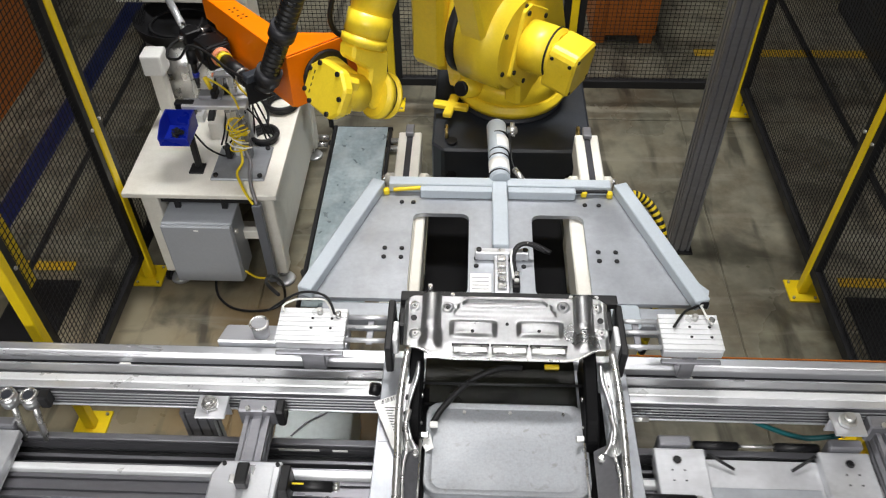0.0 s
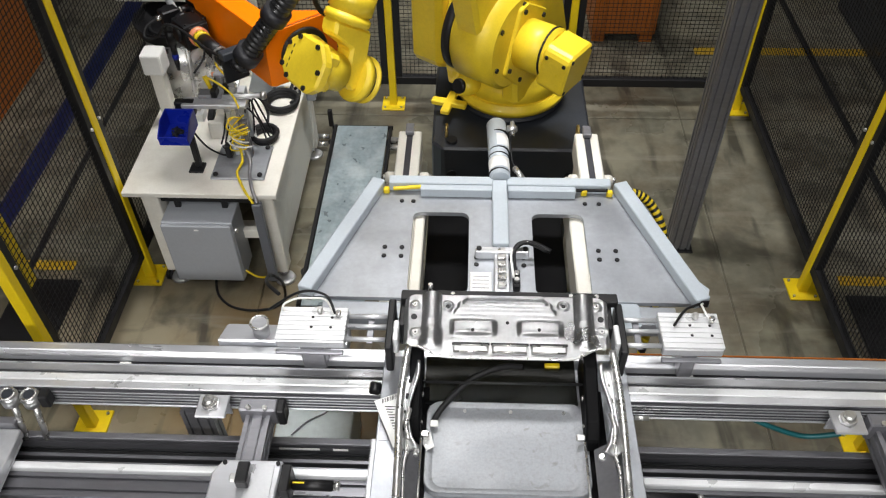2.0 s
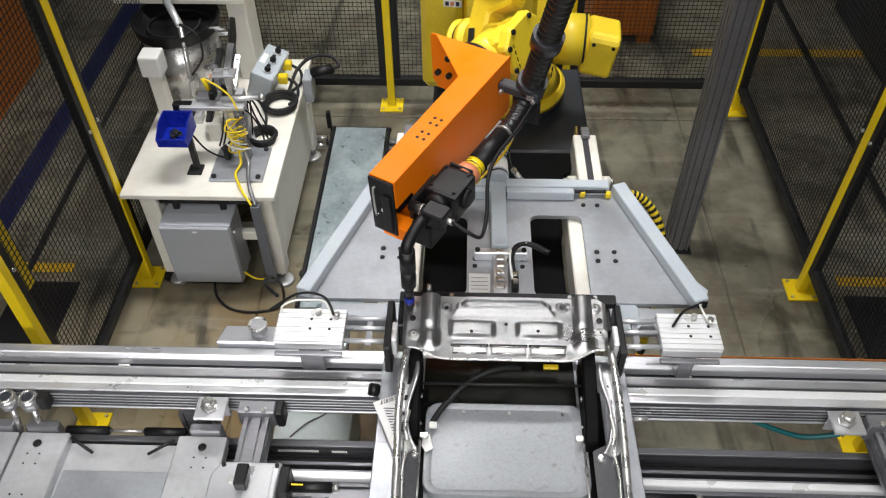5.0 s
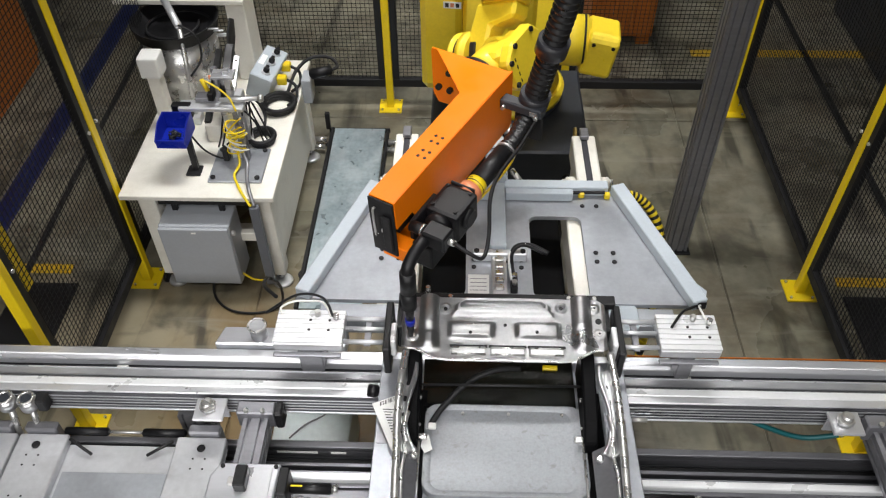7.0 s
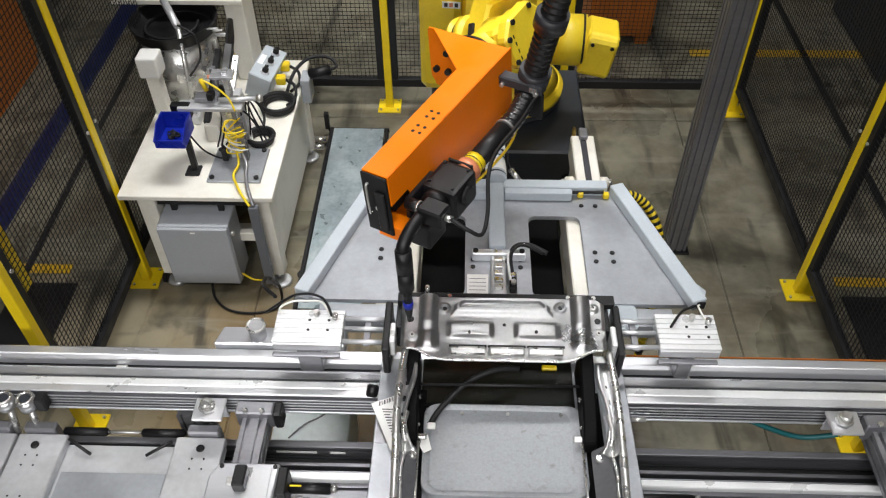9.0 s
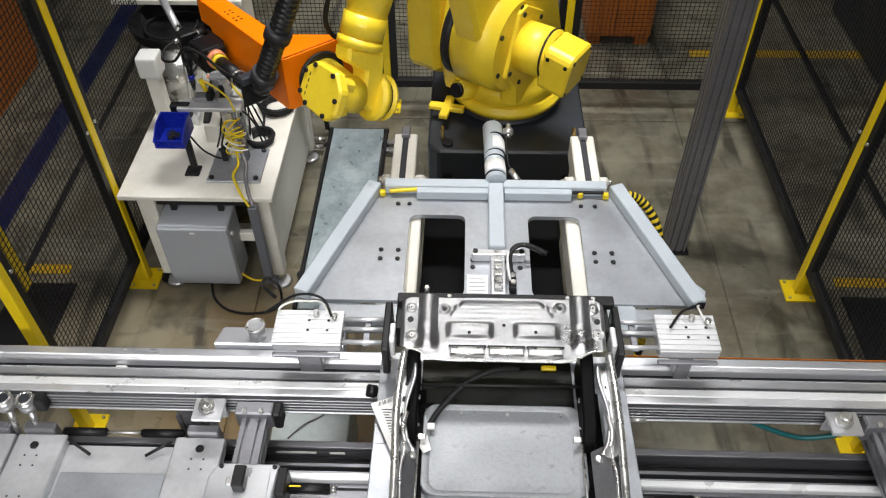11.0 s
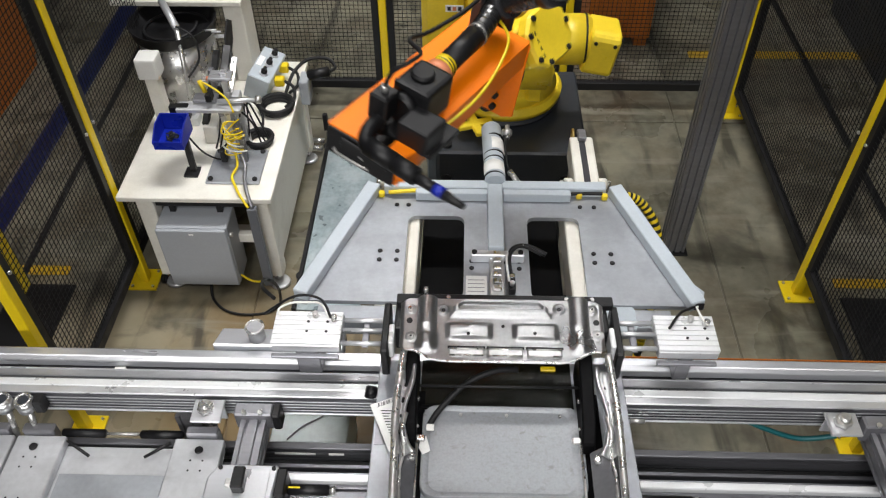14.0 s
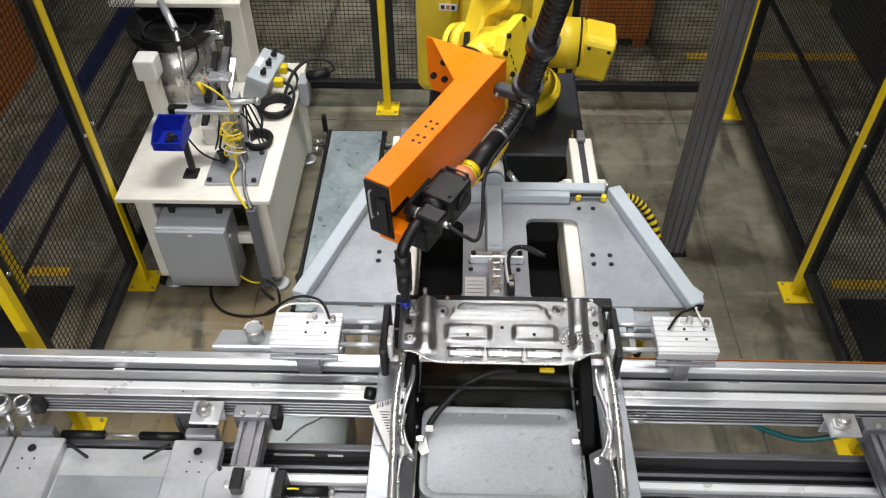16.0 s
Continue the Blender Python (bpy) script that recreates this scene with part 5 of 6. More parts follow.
    # switch box
    s = thing("switch_box", (-1.18, 3.98, z), "grey switch box with three selector knobs", "switch box")
    tw = Matrix.Translation((-1.175, 3.99, 0.78)) @ Matrix.Rotation(radians(-8), 4, "Z") @ Matrix.Rotation(radians(20), 4, "Y") @ Matrix.Scale(1.02, 4)
    part("body", box(B(), (-0.065, -0.15, -0.088), (0.065, 0.15, 0.07), 0.006, tw), PAINT_GREY, s)
    for k in range(3):
        y = -0.095 + 0.095 * k
        kn = part("selector_base", rod(B(), tw @ Vector((0.01, y, 0.07)), tw @ Vector((0.01, y, 0.078)), 0.026, n=20), ALU_WHITE, s)
        part("knob", rod(B(), tw @ Vector((0.01, y, 0.078)), tw @ Vector((0.01, y, 0.10)), 0.018, n=14, rim=0.003), BLACK, kn)
        part("knob_grip", box(B(), (0.0, y - 0.02, 0.10), (0.02, y + 0.02, 0.112), 0.003, tw), BLACK, kn)
    part("data_plate", box(B(), (-0.055, -0.04, 0.0705), (-0.025, 0.05, 0.072), 0, tw), PAPER, s)
    for y in (3.92, 4.06):
        part("plug", box(B(), (-1.105, y - 0.025, 0.75), (-1.05, y + 0.025, 0.80), 0.006), YELLOW_CABLE, s)
        part("plug_cable", hose(B(), [(-1.05, y, 0.775), (-1.0, y - 0.02, 0.75), (-0.99, y - 0.08, 0.71), (-1.03, y - 0.15, 0.70)], 0.009), RUBBER, s)
    # cable coils
    for x, y, r in ((-1.075, 3.76, 0.080), (-1.115, 3.45, 0.058)):
        b = B()
        for k in range(3):
            pts = [(x + (r + 0.006 * k) * math.cos(a), y + (r + 0.006 * k) * math.sin(a), z + 0.012 + 0.014 * k) for a in [i * math.pi / 8 for i in range(17)]]
            hose(b, pts, 0.013, 8, 3)
        whole("cable_coil", b, RUBBER, "coil of black cable lying on the table", "cable coil", group="cable coils")
    t = thing("hand_light", (-0.93, 4.0, 0.6), "grey hand lamp with black lead hung on the table edge", "lamp")
    part("body", box(B(), (-0.975, 3.93, 0.60), (-0.92, 4.05, 0.76), 0.01), CAB_GREY, t)
    part("head", rod(B(), (-0.93, 4.0, 0.76), (-0.80, 4.02, 0.78), 0.03, n=16, rim=0.006), BLACK, t)
    part("lead", hose(B(), [(-0.80, 4.02, 0.78), (-0.77, 4.05, 0.79), (-0.82, 4.09, 0.82), (-0.93, 4.08, 0.82), (-1.01, 4.0, 0.78), (-1.04, 3.85, 0.73)], 0.010), RUBBER, t)


feeder()


# ---- robot ----
J2R, J2Z, ARM, FORE = 0.30, 1.22, 1.34, 1.14


def robot():
    o = thing("industrial_robot", (JX, JY, 0), "yellow six-axis industrial robot on a black steel riser", "robot")
    R = {}
    part("riser", prism(B(), [(JX - 0.44, JY - 0.45), (JX - 0.38, JY - 0.51), (JX + 0.38, JY - 0.51), (JX + 0.44, JY - 0.45), (JX + 0.44, JY + 0.30), (JX - 0.44, JY + 0.30)], 0, 0.65, "z", 0.012), CHARCOAL, o, "black steel riser block")
    part("riser_step", box(B(), (JX - 0.41, JY - 0.60, 0), (JX + 0.41, JY - 0.512, 0.38), 0.01), CHARCOAL, o)
    for x in (-0.36, 0.36):
        part("lifting_eye", hose(B(), [(JX + x, JY - 0.40 + 0.032 * math.cos(a), 0.69 + 0.032 * math.sin(a)) for a in [i * math.pi / 5 for i in range(11)]], 0.009, 6, 2), BRASS, o)
        part("pocket_bolt", rod(B(), (JX + x * 0.92, JY - 0.520, 0.47), (JX + x * 0.92, JY - 0.509, 0.47), 0.032, n=16, rim=0.004), BLACK_STEEL, o)
    part("anchor", rod(B(), (JX - 0.33, JY - 0.45, 0.65), (JX - 0.33, JY - 0.45, 0.67), 0.03, n=12), BLACK_STEEL, o)
    part("base", rod(B(), (JX, JY, 0.65), (JX, JY, 0.70), 0.30, 0.30, n=40, rim=0.02), CHARCOAL, o)
    # turret, built facing -y
    b = B()
    rod(b, (JX, JY, 0.70), (JX, JY, 0.78), 0.315, 0.325, n=56, rim=0.02)
    rod(b, (JX, JY, 0.78), (JX, JY, 0.88), 0.30, 0.22, n=56, rim=0.015)
    prism(b, [(-0.30, 0.80), (0.25, 0.80), (0.30, 1.05), (0.10, 1.45), (-0.25, 1.50), (-0.36, 1.10)], -0.24, -0.12, "x", 0.02, Matrix.Translation((JX, JY, 0)))
    prism(b, [(-0.26, 0.80), (0.2, 0.80), (0.25, 1.05), (0.10, 1.45), (-0.22, 1.45), (-0.30, 1.10)], 0.10, 0.2, "x", 0.02, Matrix.Translation((JX, JY, 0)))
    R["turret"] = part("turret", b, ROBOT_YELLOW, o)
    part("side_cover", prism(B(), [(-0.36, 0.93), (-0.2, 0.84), (0.18, 0.84), (0.24, 1.1), (0.24, 1.62), (-0.36, 1.62)], -0.45, -0.241, "x", 0.03, Matrix.Translation((JX, JY, 0))), ROBOT_YELLOW, R["turret"])
    lab = part("label_plate", box(B(), (JX - 0.33, JY - 0.3635, 1.405), (JX - 0.24, JY - 0.3605, 1.44), 0), PAPER, R["turret"], "small white printed plate")
    for k in range(3):
        part("print_bar", box(B(), (JX - 0.32 + 0.026 * k, JY - 0.365, 1.412), (JX - 0.303 + 0.026 * k, JY - 0.3637, 1.433), 0), INK if k != 1 else COPPER, lab)
    for y, z in ((-0.3, 1.0), (0.1, 0.93), (-0.3, 1.3)):
        part("cover_screw", rod(B(), (JX - 0.455, JY + y, z), (JX - 0.448, JY + y, z), 0.011, n=8), BLACK_STEEL, R["turret"])
    part("motor_tube", rod(B(), (JX + 0.2, JY - 0.25, 1.20), (JX + 0.41, JY - 0.25, 1.20), 0.13, n=32, rim=0.015), ROBOT_YELLOW, R["turret"])
    part("motor_flange", prism(B(), [(-0.43, 1.10), (-0.31, 1.41), (-0.24, 1.42), (-0.06, 1.31), (-0.07, 1.07), (-0.30, 0.97)], 0.201, 0.228, "x", 0.006, Matrix.Translation((JX, JY, 0))), ROBOT_YELLOW, R["turret"])
    for y, z in ((-0.395, 1.11), (-0.275, 1.385), (-0.095, 1.29), (-0.10, 1.09), (-0.29, 1.005)):
        part("flange_bolt", rod(B(), (JX + 0.227, JY + y, z), (JX + 0.236, JY + y, z), 0.013, n=8), BLACK_STEEL, R["turret"])
    droop = Matrix.Translation((JX + 0.385, JY - 0.255, 1.19)) @ Matrix.Rotation(radians(10), 4, "Y") @ Matrix.Scale(0.95, 4)
    part("motor_cover", prism(B(), [(-0.125, -0.11), (-0.09, -0.135), (0.10, -0.135), (0.125, -0.10), (0.125, 0.09), (0.085, 0.125), (-0.095, 0.125), (-0.125, 0.095)], 0.0, 0.165, "x", 0.012, droop), ROBOT_YELLOW, R["turret"])
    part("cover_seam", rod(B(), (JX + 0.375, JY - 0.25, 1.20), (JX + 0.385, JY - 0.25, 1.20), 0.134, n=32), BLACK_STEEL, R["turret"])
    for y, z in ((-0.10, -0.10), (0.10, -0.10), (0.095, 0.095), (-0.10, 0.10)):
        part("cover_bolt", rod(B(), droop @ Vector((0.163, y, z)), droop @ Vector((0.170, y, z)), 0.010, n=8), BLACK_STEEL, R["turret"])
    for x in (0.03, 0.135):
        part("cover_bolt", rod(B(), droop @ Vector((x, -0.124, 0.07)), droop @ Vector((x, -0.131, 0.07)), 0.010, n=8), BLACK_STEEL, R["turret"])
    part("connector", rod(B(), (JX - 0.08, JY - 0.20, 0.80), (JX - 0.11, JY - 0.35, 0.86), 0.055, n=24, rim=0.008), ROBOT_YELLOW, R["turret"])
    part("connector_plug", rod(B(), (JX - 0.108, JY - 0.34, 0.857), (JX - 0.113, JY - 0.37, 0.868), 0.042, n=20, rim=0.004), BLACK, R["turret"])
    cr = Matrix.Translation((JX - 0.17, JY - 0.37, 0.72)) @ Matrix.Rotation(radians(20), 4, "Z")
    b = B()
    box(b, (-0.025, -0.10, 0), (0.025, 0.10, 0.03), 0.006, cr)
    box(b, (-0.10, -0.025, 0.0), (0.10, 0.025, 0.031), 0.006, cr)
    part("stop_bracket", b, ROBOT_YELLOW, R["turret"])
    part("cable_loom", hose(B(), [(JX - 0.06, JY + 0.1, 0.85), (JX - 0.06, JY - 0.2, 0.95), (JX - 0.07, JY - 0.34, 1.1), (JX - 0.08, JY - 0.36, 1.25), (JX - 0.08, JY - 0.2, 1.5)], 0.045, 10, 6, 0.004), RUBBER, R["turret"])
    # upper arm: along +z from the shoulder, at its own origin
    b = B()
    prism(b, [(-0.19, -0.10), (-0.12, -0.20), (0.0, -0.235), (0.12, -0.20), (0.19, -0.10), (0.17, 0.25), (0.13, 0.8), (0.14, ARM), (0.08, ARM + 0.13), (-0.08, ARM + 0.13), (-0.14, ARM), (-0.13, 0.8), (-0.17, 0.25)], -0.02, 0.13, "x", 0.02)
    rod(b, (-0.05, 0, 0), (0.21, 0, 0), 0.25, n=56, rim=0.02)
    R["arm"] = part("upper_arm", shift(b), ROBOT_YELLOW, o)
    part("seal_ring", shift(rod(B(), (-0.10, 0, 0), (-0.051, 0, 0), 0.235, n=48)), BLACK_STEEL, R["arm"], "black joint seal")
    for k in range(6):
        a = 1.05 * k
        part("hub_bolt", shift(rod(B(), (0.21, 0.2 * math.cos(a), 0.2 * math.sin(a)), (0.218, 0.2 * math.cos(a), 0.2 * math.sin(a)), 0.013, n=8)), BLACK_STEEL, R["arm"])
    # forearm: along +z from elbow to wrist
    b = B()
    box(b, (-0.17, -0.15, -0.28), (0.17, 0.15, 0.2), 0.04)
    rod(b, (0, 0, 0.2), (0, 0, FORE - 0.28), 0.14, 0.08, n=32, rim=0.01)
    rod(b, (0, 0, FORE - 0.34), (0, 0, FORE - 0.24), 0.092, n=32, rim=0.008)
    rod(b, (0, 0, FORE - 0.24), (0, 0, FORE - 0.20), 0.096, n=32, rim=0.006)
    R["fore"] = part("forearm", shift(b), ROBOT_YELLOW, o)
    b = B()
    prism(b, [(-0.145, FORE - 0.03), (-0.105, FORE - 0.201), (0.085, FORE - 0.201), (0.075, FORE - 0.14), (-0.03, FORE - 0.11), (-0.055, FORE + 0.03), (-0.10, FORE + 0.06), (-0.145, FORE + 0.03)], -0.052, 0.052, "y", 0.012)
    part("wrist_fork", shift(b), ROBOT_YELLOW, R["fore"])
    for k in range(4):
        a = radians(64 + 17 * k)
        part("collar_slot", shift(rod(B(), (0.088 * math.cos(a), 0.088 * math.sin(a), FORE - 0.29), (0.096 * math.cos(a), 0.096 * math.sin(a), FORE - 0.29), 0.009, n=8)), BLACK_STEEL, R["fore"])
    part("joint_ring", shift(rod(B(), (-0.165, 0, FORE), (-0.115, 0, FORE), 0.104, n=40, rim=0.01)), ROBOT_YELLOW, R["fore"])
    part("joint_gap", shift(rod(B(), (-0.175, 0, FORE), (-0.165, 0, FORE), 0.09, n=32)), BLACK_STEEL, R["fore"])
    part("joint_disc", shift(rod(B(), (-0.205, 0, FORE), (-0.175, 0, FORE), 0.101, n=40, rim=0.01)), ROBOT_YELLOW, R["fore"])
    part("joint_cap", shift(rod(B(), (-0.218, 0, FORE), (-0.205, 0, FORE), 0.075, n=32, rim=0.006)), ROBOT_YELLOW, R["fore"])
    part("joint_slot", shift(box(B(), (-0.112, 0.056, FORE - 0.05), (-0.085, 0.068, FORE + 0.045), 0.008)), BLACK_STEEL, R["fore"])
    part("arm_hose", shift(hose(B(), [(-0.15, 0.02, FORE - 0.50), (-0.135, 0.09, FORE - 0.36), (-0.09, 0.125, FORE - 0.25), (0.0, 0.14, FORE - 0.20), (0.09, 0.125, FORE - 0.25), (0.13, 0.09, FORE - 0.36), (0.14, 0.02, FORE - 0.50)], 0.011, 10)), RUBBER, R["fore"], "black hose looped round the forearm")
    # wrist housing: x along the bending axis, z towards the tool
    b = B()
    rod(b, (-0.05, 0, 0), (0.09, 0, 0), 0.078, n=32, rim=0.008)
    rod(b, (0, 0, 0.0), (0, 0, 0.185), 0.078, 0.088, n=32, rim=0.008)
    prism(b, [(-0.105, -0.06), (-0.06, -0.115), (0.045, -0.115), (0.105, -0.055), (0.10, 0.09), (0.05, 0.15), (-0.06, 0.15), (-0.10, 0.09)], 0.085, 0.135, "x", 0.010)
    prism(b, [(-0.08, -0.07), (0.08, -0.07), (0.08, 0.13), (-0.08, 0.13)], 0.02, 0.085, "x", 0.015)
    R["wrist"] = part("wrist", shift(b), ROBOT_YELLOW, o)
    for y, z in ((-0.085, -0.05), (0.0, -0.098), (0.085, -0.045), (0.083, 0.08), (0.04, 0.132), (-0.05, 0.132), (-0.082, 0.08)):
        part("wrist_bolt", shift(rod(B(), (0.134, y, z), (0.143, y, z), 0.011, n=8)), BLACK_STEEL, R["wrist"])
    for k in range(4):
        part("wrist_slit", shift(box(B(), (0.1352, -0.055 + 0.028 * k, 0.098), (0.1362, -0.040 + 0.028 * k, 0.104), 0)), BLACK_STEEL, R["wrist"])
    part("flange", shift(rod(B(), (0, 0, 0.186), (0, 0, 0.203), 0.112, n=32, rim=0.004)), BLACK_STEEL, R["wrist"])
    return o, R


def shift(b):
    """Parts built round their own joint are moved out to the robot's foot, where part() takes it off again."""
    bmesh.ops.translate(b, vec=(JX, JY, 0), verts=b.verts)
    return b


# the tool's frame: s along the beam from its front, a to its right, h up
U = Vector((0.497, 0.866, 0.062)).normalized()
V = Vector((0.866, -0.497, 0.0)).normalized()
WUP = V.cross(U).normalized()
FRONT = Vector((-0.219, 1.795, 1.757))
BEAM = Matrix((U, V * -1, WUP)).transposed()
KNEE = Vector((0.105, 2.76, 1.72))
BEND = (0.98, -0.165, -0.13)   # the wrist's bending joint


def frm(s, a, h):
    return FRONT + U * s + V * a + WUP * h


def inframe(bm):
    """From (s, -a, h) metres to the world."""
    bmesh.ops.transform(bm, matrix=Matrix.Translation(FRONT) @ BEAM.to_4x4(), verts=bm.verts)
    return bm


def tool():
    o = thing("screwdriving_tool", KNEE, "orange screwdriving tool with black spindle and ribbed hose", "robot tool")
    H = 0.24
    # box beam that widens to its mounting plate
    b = B()
    t = 0.006
    top = [(0, 0), (0.751, 0), (0.751, 0.315), (0.565, 0.105), (0, 0.095)]
    prism(b, top, -t, 0, "z", 0.0015)
    prism(b, [(0, -0.115), (0.09, -0.115), (0.15, -H), (0.76, -H), (0.76, 0), (0, 0)], 0.0, t, "y", 0.001)
    for lo, hi in (((0.0, 0.089, -H), (0.05, 0.095, -t)), ((0.12, 0.089, -H), (0.565, 0.095, -t)), ((0.05, 0.089, -0.085), (0.12, 0.095, -t)), ((0.05, 0.089, -H), (0.12, 0.095, -0.175))):
        box(b, lo, hi, 0)
    prism(b, [(0, 0), (0.751, 0), (0.751, 0.10), (0, 0.095)], -H - t, -H, "z", 0.001)
    box(b, (0.566, 0.089, -H), (0.751, 0.095, -t), 0)
    prism(b, [(0.0, -H), (0.0, -t), (0.335, -t), (0.342, -0.02), (0.342, -H + 0.03), (0.32, -H - 0.01), (0.02, -H - 0.01)], 0.752, 0.76, "x", 0.002)
    part("beam", inframe(b), ORANGE, o, "orange folded sheet beam")
    part("lip", inframe(prism(B(), [(0.0, -0.205), (0.06, -0.205), (0.06, -0.275), (0.0, -0.265)], -0.03, 0.07, "y", 0.003)), ORANGE, o)
    for s in (0.22, 0.25, 0.30, 0.33):
        for a in (0.03, 0.055):
            part("hole", inframe(rod(B(), (s, a, -0.001), (s, a, 0.0008), 0.006, n=10)), BLACK, o)
    for a, h in ((0.26, -0.09), (0.26, -0.17), (0.31, -0.17)):
        part("plate_bolt", inframe(rod(B(), (0.735, a, h), (0.752, a, h), 0.012, n=8)), BLACK_STEEL, o)
    part("end_cover", inframe(box(B(), (-0.010, 0.002, -H + 0.002), (-0.001, 0.096, -0.004), 0.003)), BLACK, o, "black end cover")
    part("end_handle", inframe(hose(B(), [(-0.010, 0.07, -0.04), (-0.022, 0.07, -0.045), (-0.022, 0.07, -0.15), (-0.010, 0.07, -0.155)], 0.004, 6, 3)), STEEL, o)
    part("end_screw", inframe(rod(B(), (-0.016, 0.045, -0.13), (-0.010, 0.045, -0.13), 0.008, n=8)), STEEL, o)
    part("end_ridge", inframe(box(B(), (-0.020, 0.012, -0.215), (-0.0105, 0.045, -0.06), 0.004)), BLACK_STEEL, o)
    # spindle: upright in the driving pose
    tip = Vector((-0.180, 1.695, 1.245))
    sp = part("spindle", rod(B(), tip + Vector((0, 0, 0.15)), tip + Vector((0, 0, 0.225)), 0.0255, n=24, rim=0.0015), BLACK, o, "black screw spindle tube")
    part("sleeve", rod(B(), tip + Vector((0, 0, 0.2255)), tip + Vector((0, 0, 0.318)), 0.0265, n=24, rim=0.003), BLACK, sp)
    part("nose", rod(B(), tip + Vector((0, 0, 0.0)), tip + Vector((0, 0, 0.065)), 0.008, 0.0145, n=16), BLACK_STEEL, sp)
    part("blue_band", rod(B(), tip + Vector((0, 0, 0.0655)), tip + Vector((0, 0, 0.092)), 0.0165, n=16), BLUE, sp)
    part("neck", rod(B(), tip + Vector((0, 0, 0.0925)), tip + Vector((0, 0, 0.1495)), 0.0145, 0.016, n=16), BLACK_STEEL, sp)
    part("elbow", hose(B(), [tip + Vector((0, 0, 0.31)), tip + Vector((0.003, 0.012, 0.335)), tip + Vector((0.03, 0.06, 0.362)), tip + Vector((0.07, 0.13, 0.37))], 0.021, 12, 5), BLACK, sp)
    # gear head beside the beam
    mb = part("gear_head", inframe(box(B(), (0.13, -0.14, -0.235), (0.268, -0.02, -0.118), 0.014)), BLACK, o, "black gear head")
    part("gear_plate", inframe(box(B(), (0.04, -0.095, -0.30), (0.14, -0.02, -0.20), 0.008)), BLACK, mb)
    part("side_plate", inframe(box(B(), (0.06, -0.018, -0.31), (0.21, -0.002, -0.13), 0.003)), BLACK_STEEL, mb)
    part("ring_seal", rod(B(), frm(0.272, 0.085, -0.165), frm(0.315, 0.09, -0.162), 0.043, n=24, rim=0.005), COPPER, o, "salmon coloured ring")
    part("striped_collar", rod(B(), frm(0.316, 0.09, -0.162), frm(0.35, 0.092, -0.16), 0.037, n=24, rim=0.003), YELLOW_CABLE, o, "yellow collar with black stripes")
    for k in range(2):
        part("collar_stripe", rod(B(), frm(0.322 + 0.012 * k, 0.09, -0.162), frm(0.326 + 0.012 * k, 0.09, -0.162), 0.0378, n=24), BLACK, o)
    part("motor", rod(B(), frm(0.351, 0.092, -0.16), frm(0.52, 0.10, -0.155), 0.033, 0.036, n=24, rim=0.004), BLACK, o, "black motor tube")
    part("motor_band", rod(B(), frm(0.522, 0.10, -0.155), frm(0.53, 0.10, -0.155), 0.038, n=24), STEEL, o)
    for s in (0.155, 0.25):
        for a in (-0.12, -0.035):
            part("head_bolt", inframe(rod(B(), (s, a, -0.116), (s, a, -0.111), 0.006, n=8)), BLACK_STEEL, mb)
    part("head_cap", inframe(rod(B(), (0.139, -0.075, -0.165), (0.10, -0.075, -0.165), 0.045, n=24, rim=0.006)), BLACK, mb)
    part("head_boss", inframe(rod(B(), (0.20, -0.135, -0.17), (0.20, -0.155, -0.17), 0.035, n=20, rim=0.005)), BLACK, mb)
    part("head_rib", inframe(box(B(), (0.275, -0.12, -0.21), (0.283, -0.03, -0.12), 0.002)), BLACK_STEEL, mb)
    # inspection camera
    cb = part("camera_body", inframe(box(B(), (0.025, -0.155, -0.17), (0.09, -0.07, -0.11), 0.006)), BLACK, o, "black inspection camera")
    part("lens", inframe(rod(B(), (0.058, -0.074, -0.14), (0.058, -0.012, -0.14), 0.02, n=20, rim=0.003)), BLACK, cb)
    part("lens_ring", inframe(rod(B(), (0.058, -0.062, -0.14), (0.058, -0.055, -0.14), 0.0215, n=20)), STEEL, cb)
    part("camera_plug", inframe(rod(B(), (0.058, -0.151, -0.14), (0.058, -0.175, -0.14), 0.011, n=12)), STEEL, cb)
    part("camera_lead", inframe(hose(B(), [(0.058, -0.175, -0.14), (0.06, -0.23, -0.16), (0.09, -0.26, -0.19), (0.17, -0.235, -0.17), (0.24, -0.2, -0.09), (0.35, -0.17, -0.09), (0.52, -0.16, -0.10), (0.66, -0.15, -0.09)], 0.0065, 8)), RUBBER, o)
    part("sensor_lead", inframe(hose(B(), [(0.22, 0.02, -0.25), (0.32, -0.05, -0.29), (0.45, -0.08, -0.28), (0.58, -0.10, -0.24), (0.66, -0.09, -0.16)], 0.005, 8)), YELLOW_CABLE, o)
    # red inspection lamp inside the beam, behind an added sliding cover
    lamp = part("lamp_housing", inframe(box(B(), (0.042, 0.024, -0.183), (0.128, 0.028, -0.077), 0.001)), BLACK, o, "black lamp housing")
    # deep rim walls added to narrow the lamp's cone
    for lo, hi in (((0.042, 0.0281, -0.183), (0.048, 0.084, -0.077)), ((0.122, 0.0281, -0.183), (0.128, 0.084, -0.077)),
                   ((0.0481, 0.0281, -0.183), (0.1219, 0.084, -0.177)), ((0.0481, 0.0281, -0.083), (0.1219, 0.084, -0.077))):
        part("lamp_rim", inframe(box(B(), lo, hi, 0)), BLACK, lamp)
    part("lamp_face", inframe(box(B(), (0.07, 0.0282, -0.15), (0.10, 0.032, -0.11), 0)), RED_LAMP, lamp, "glowing red lamp face")
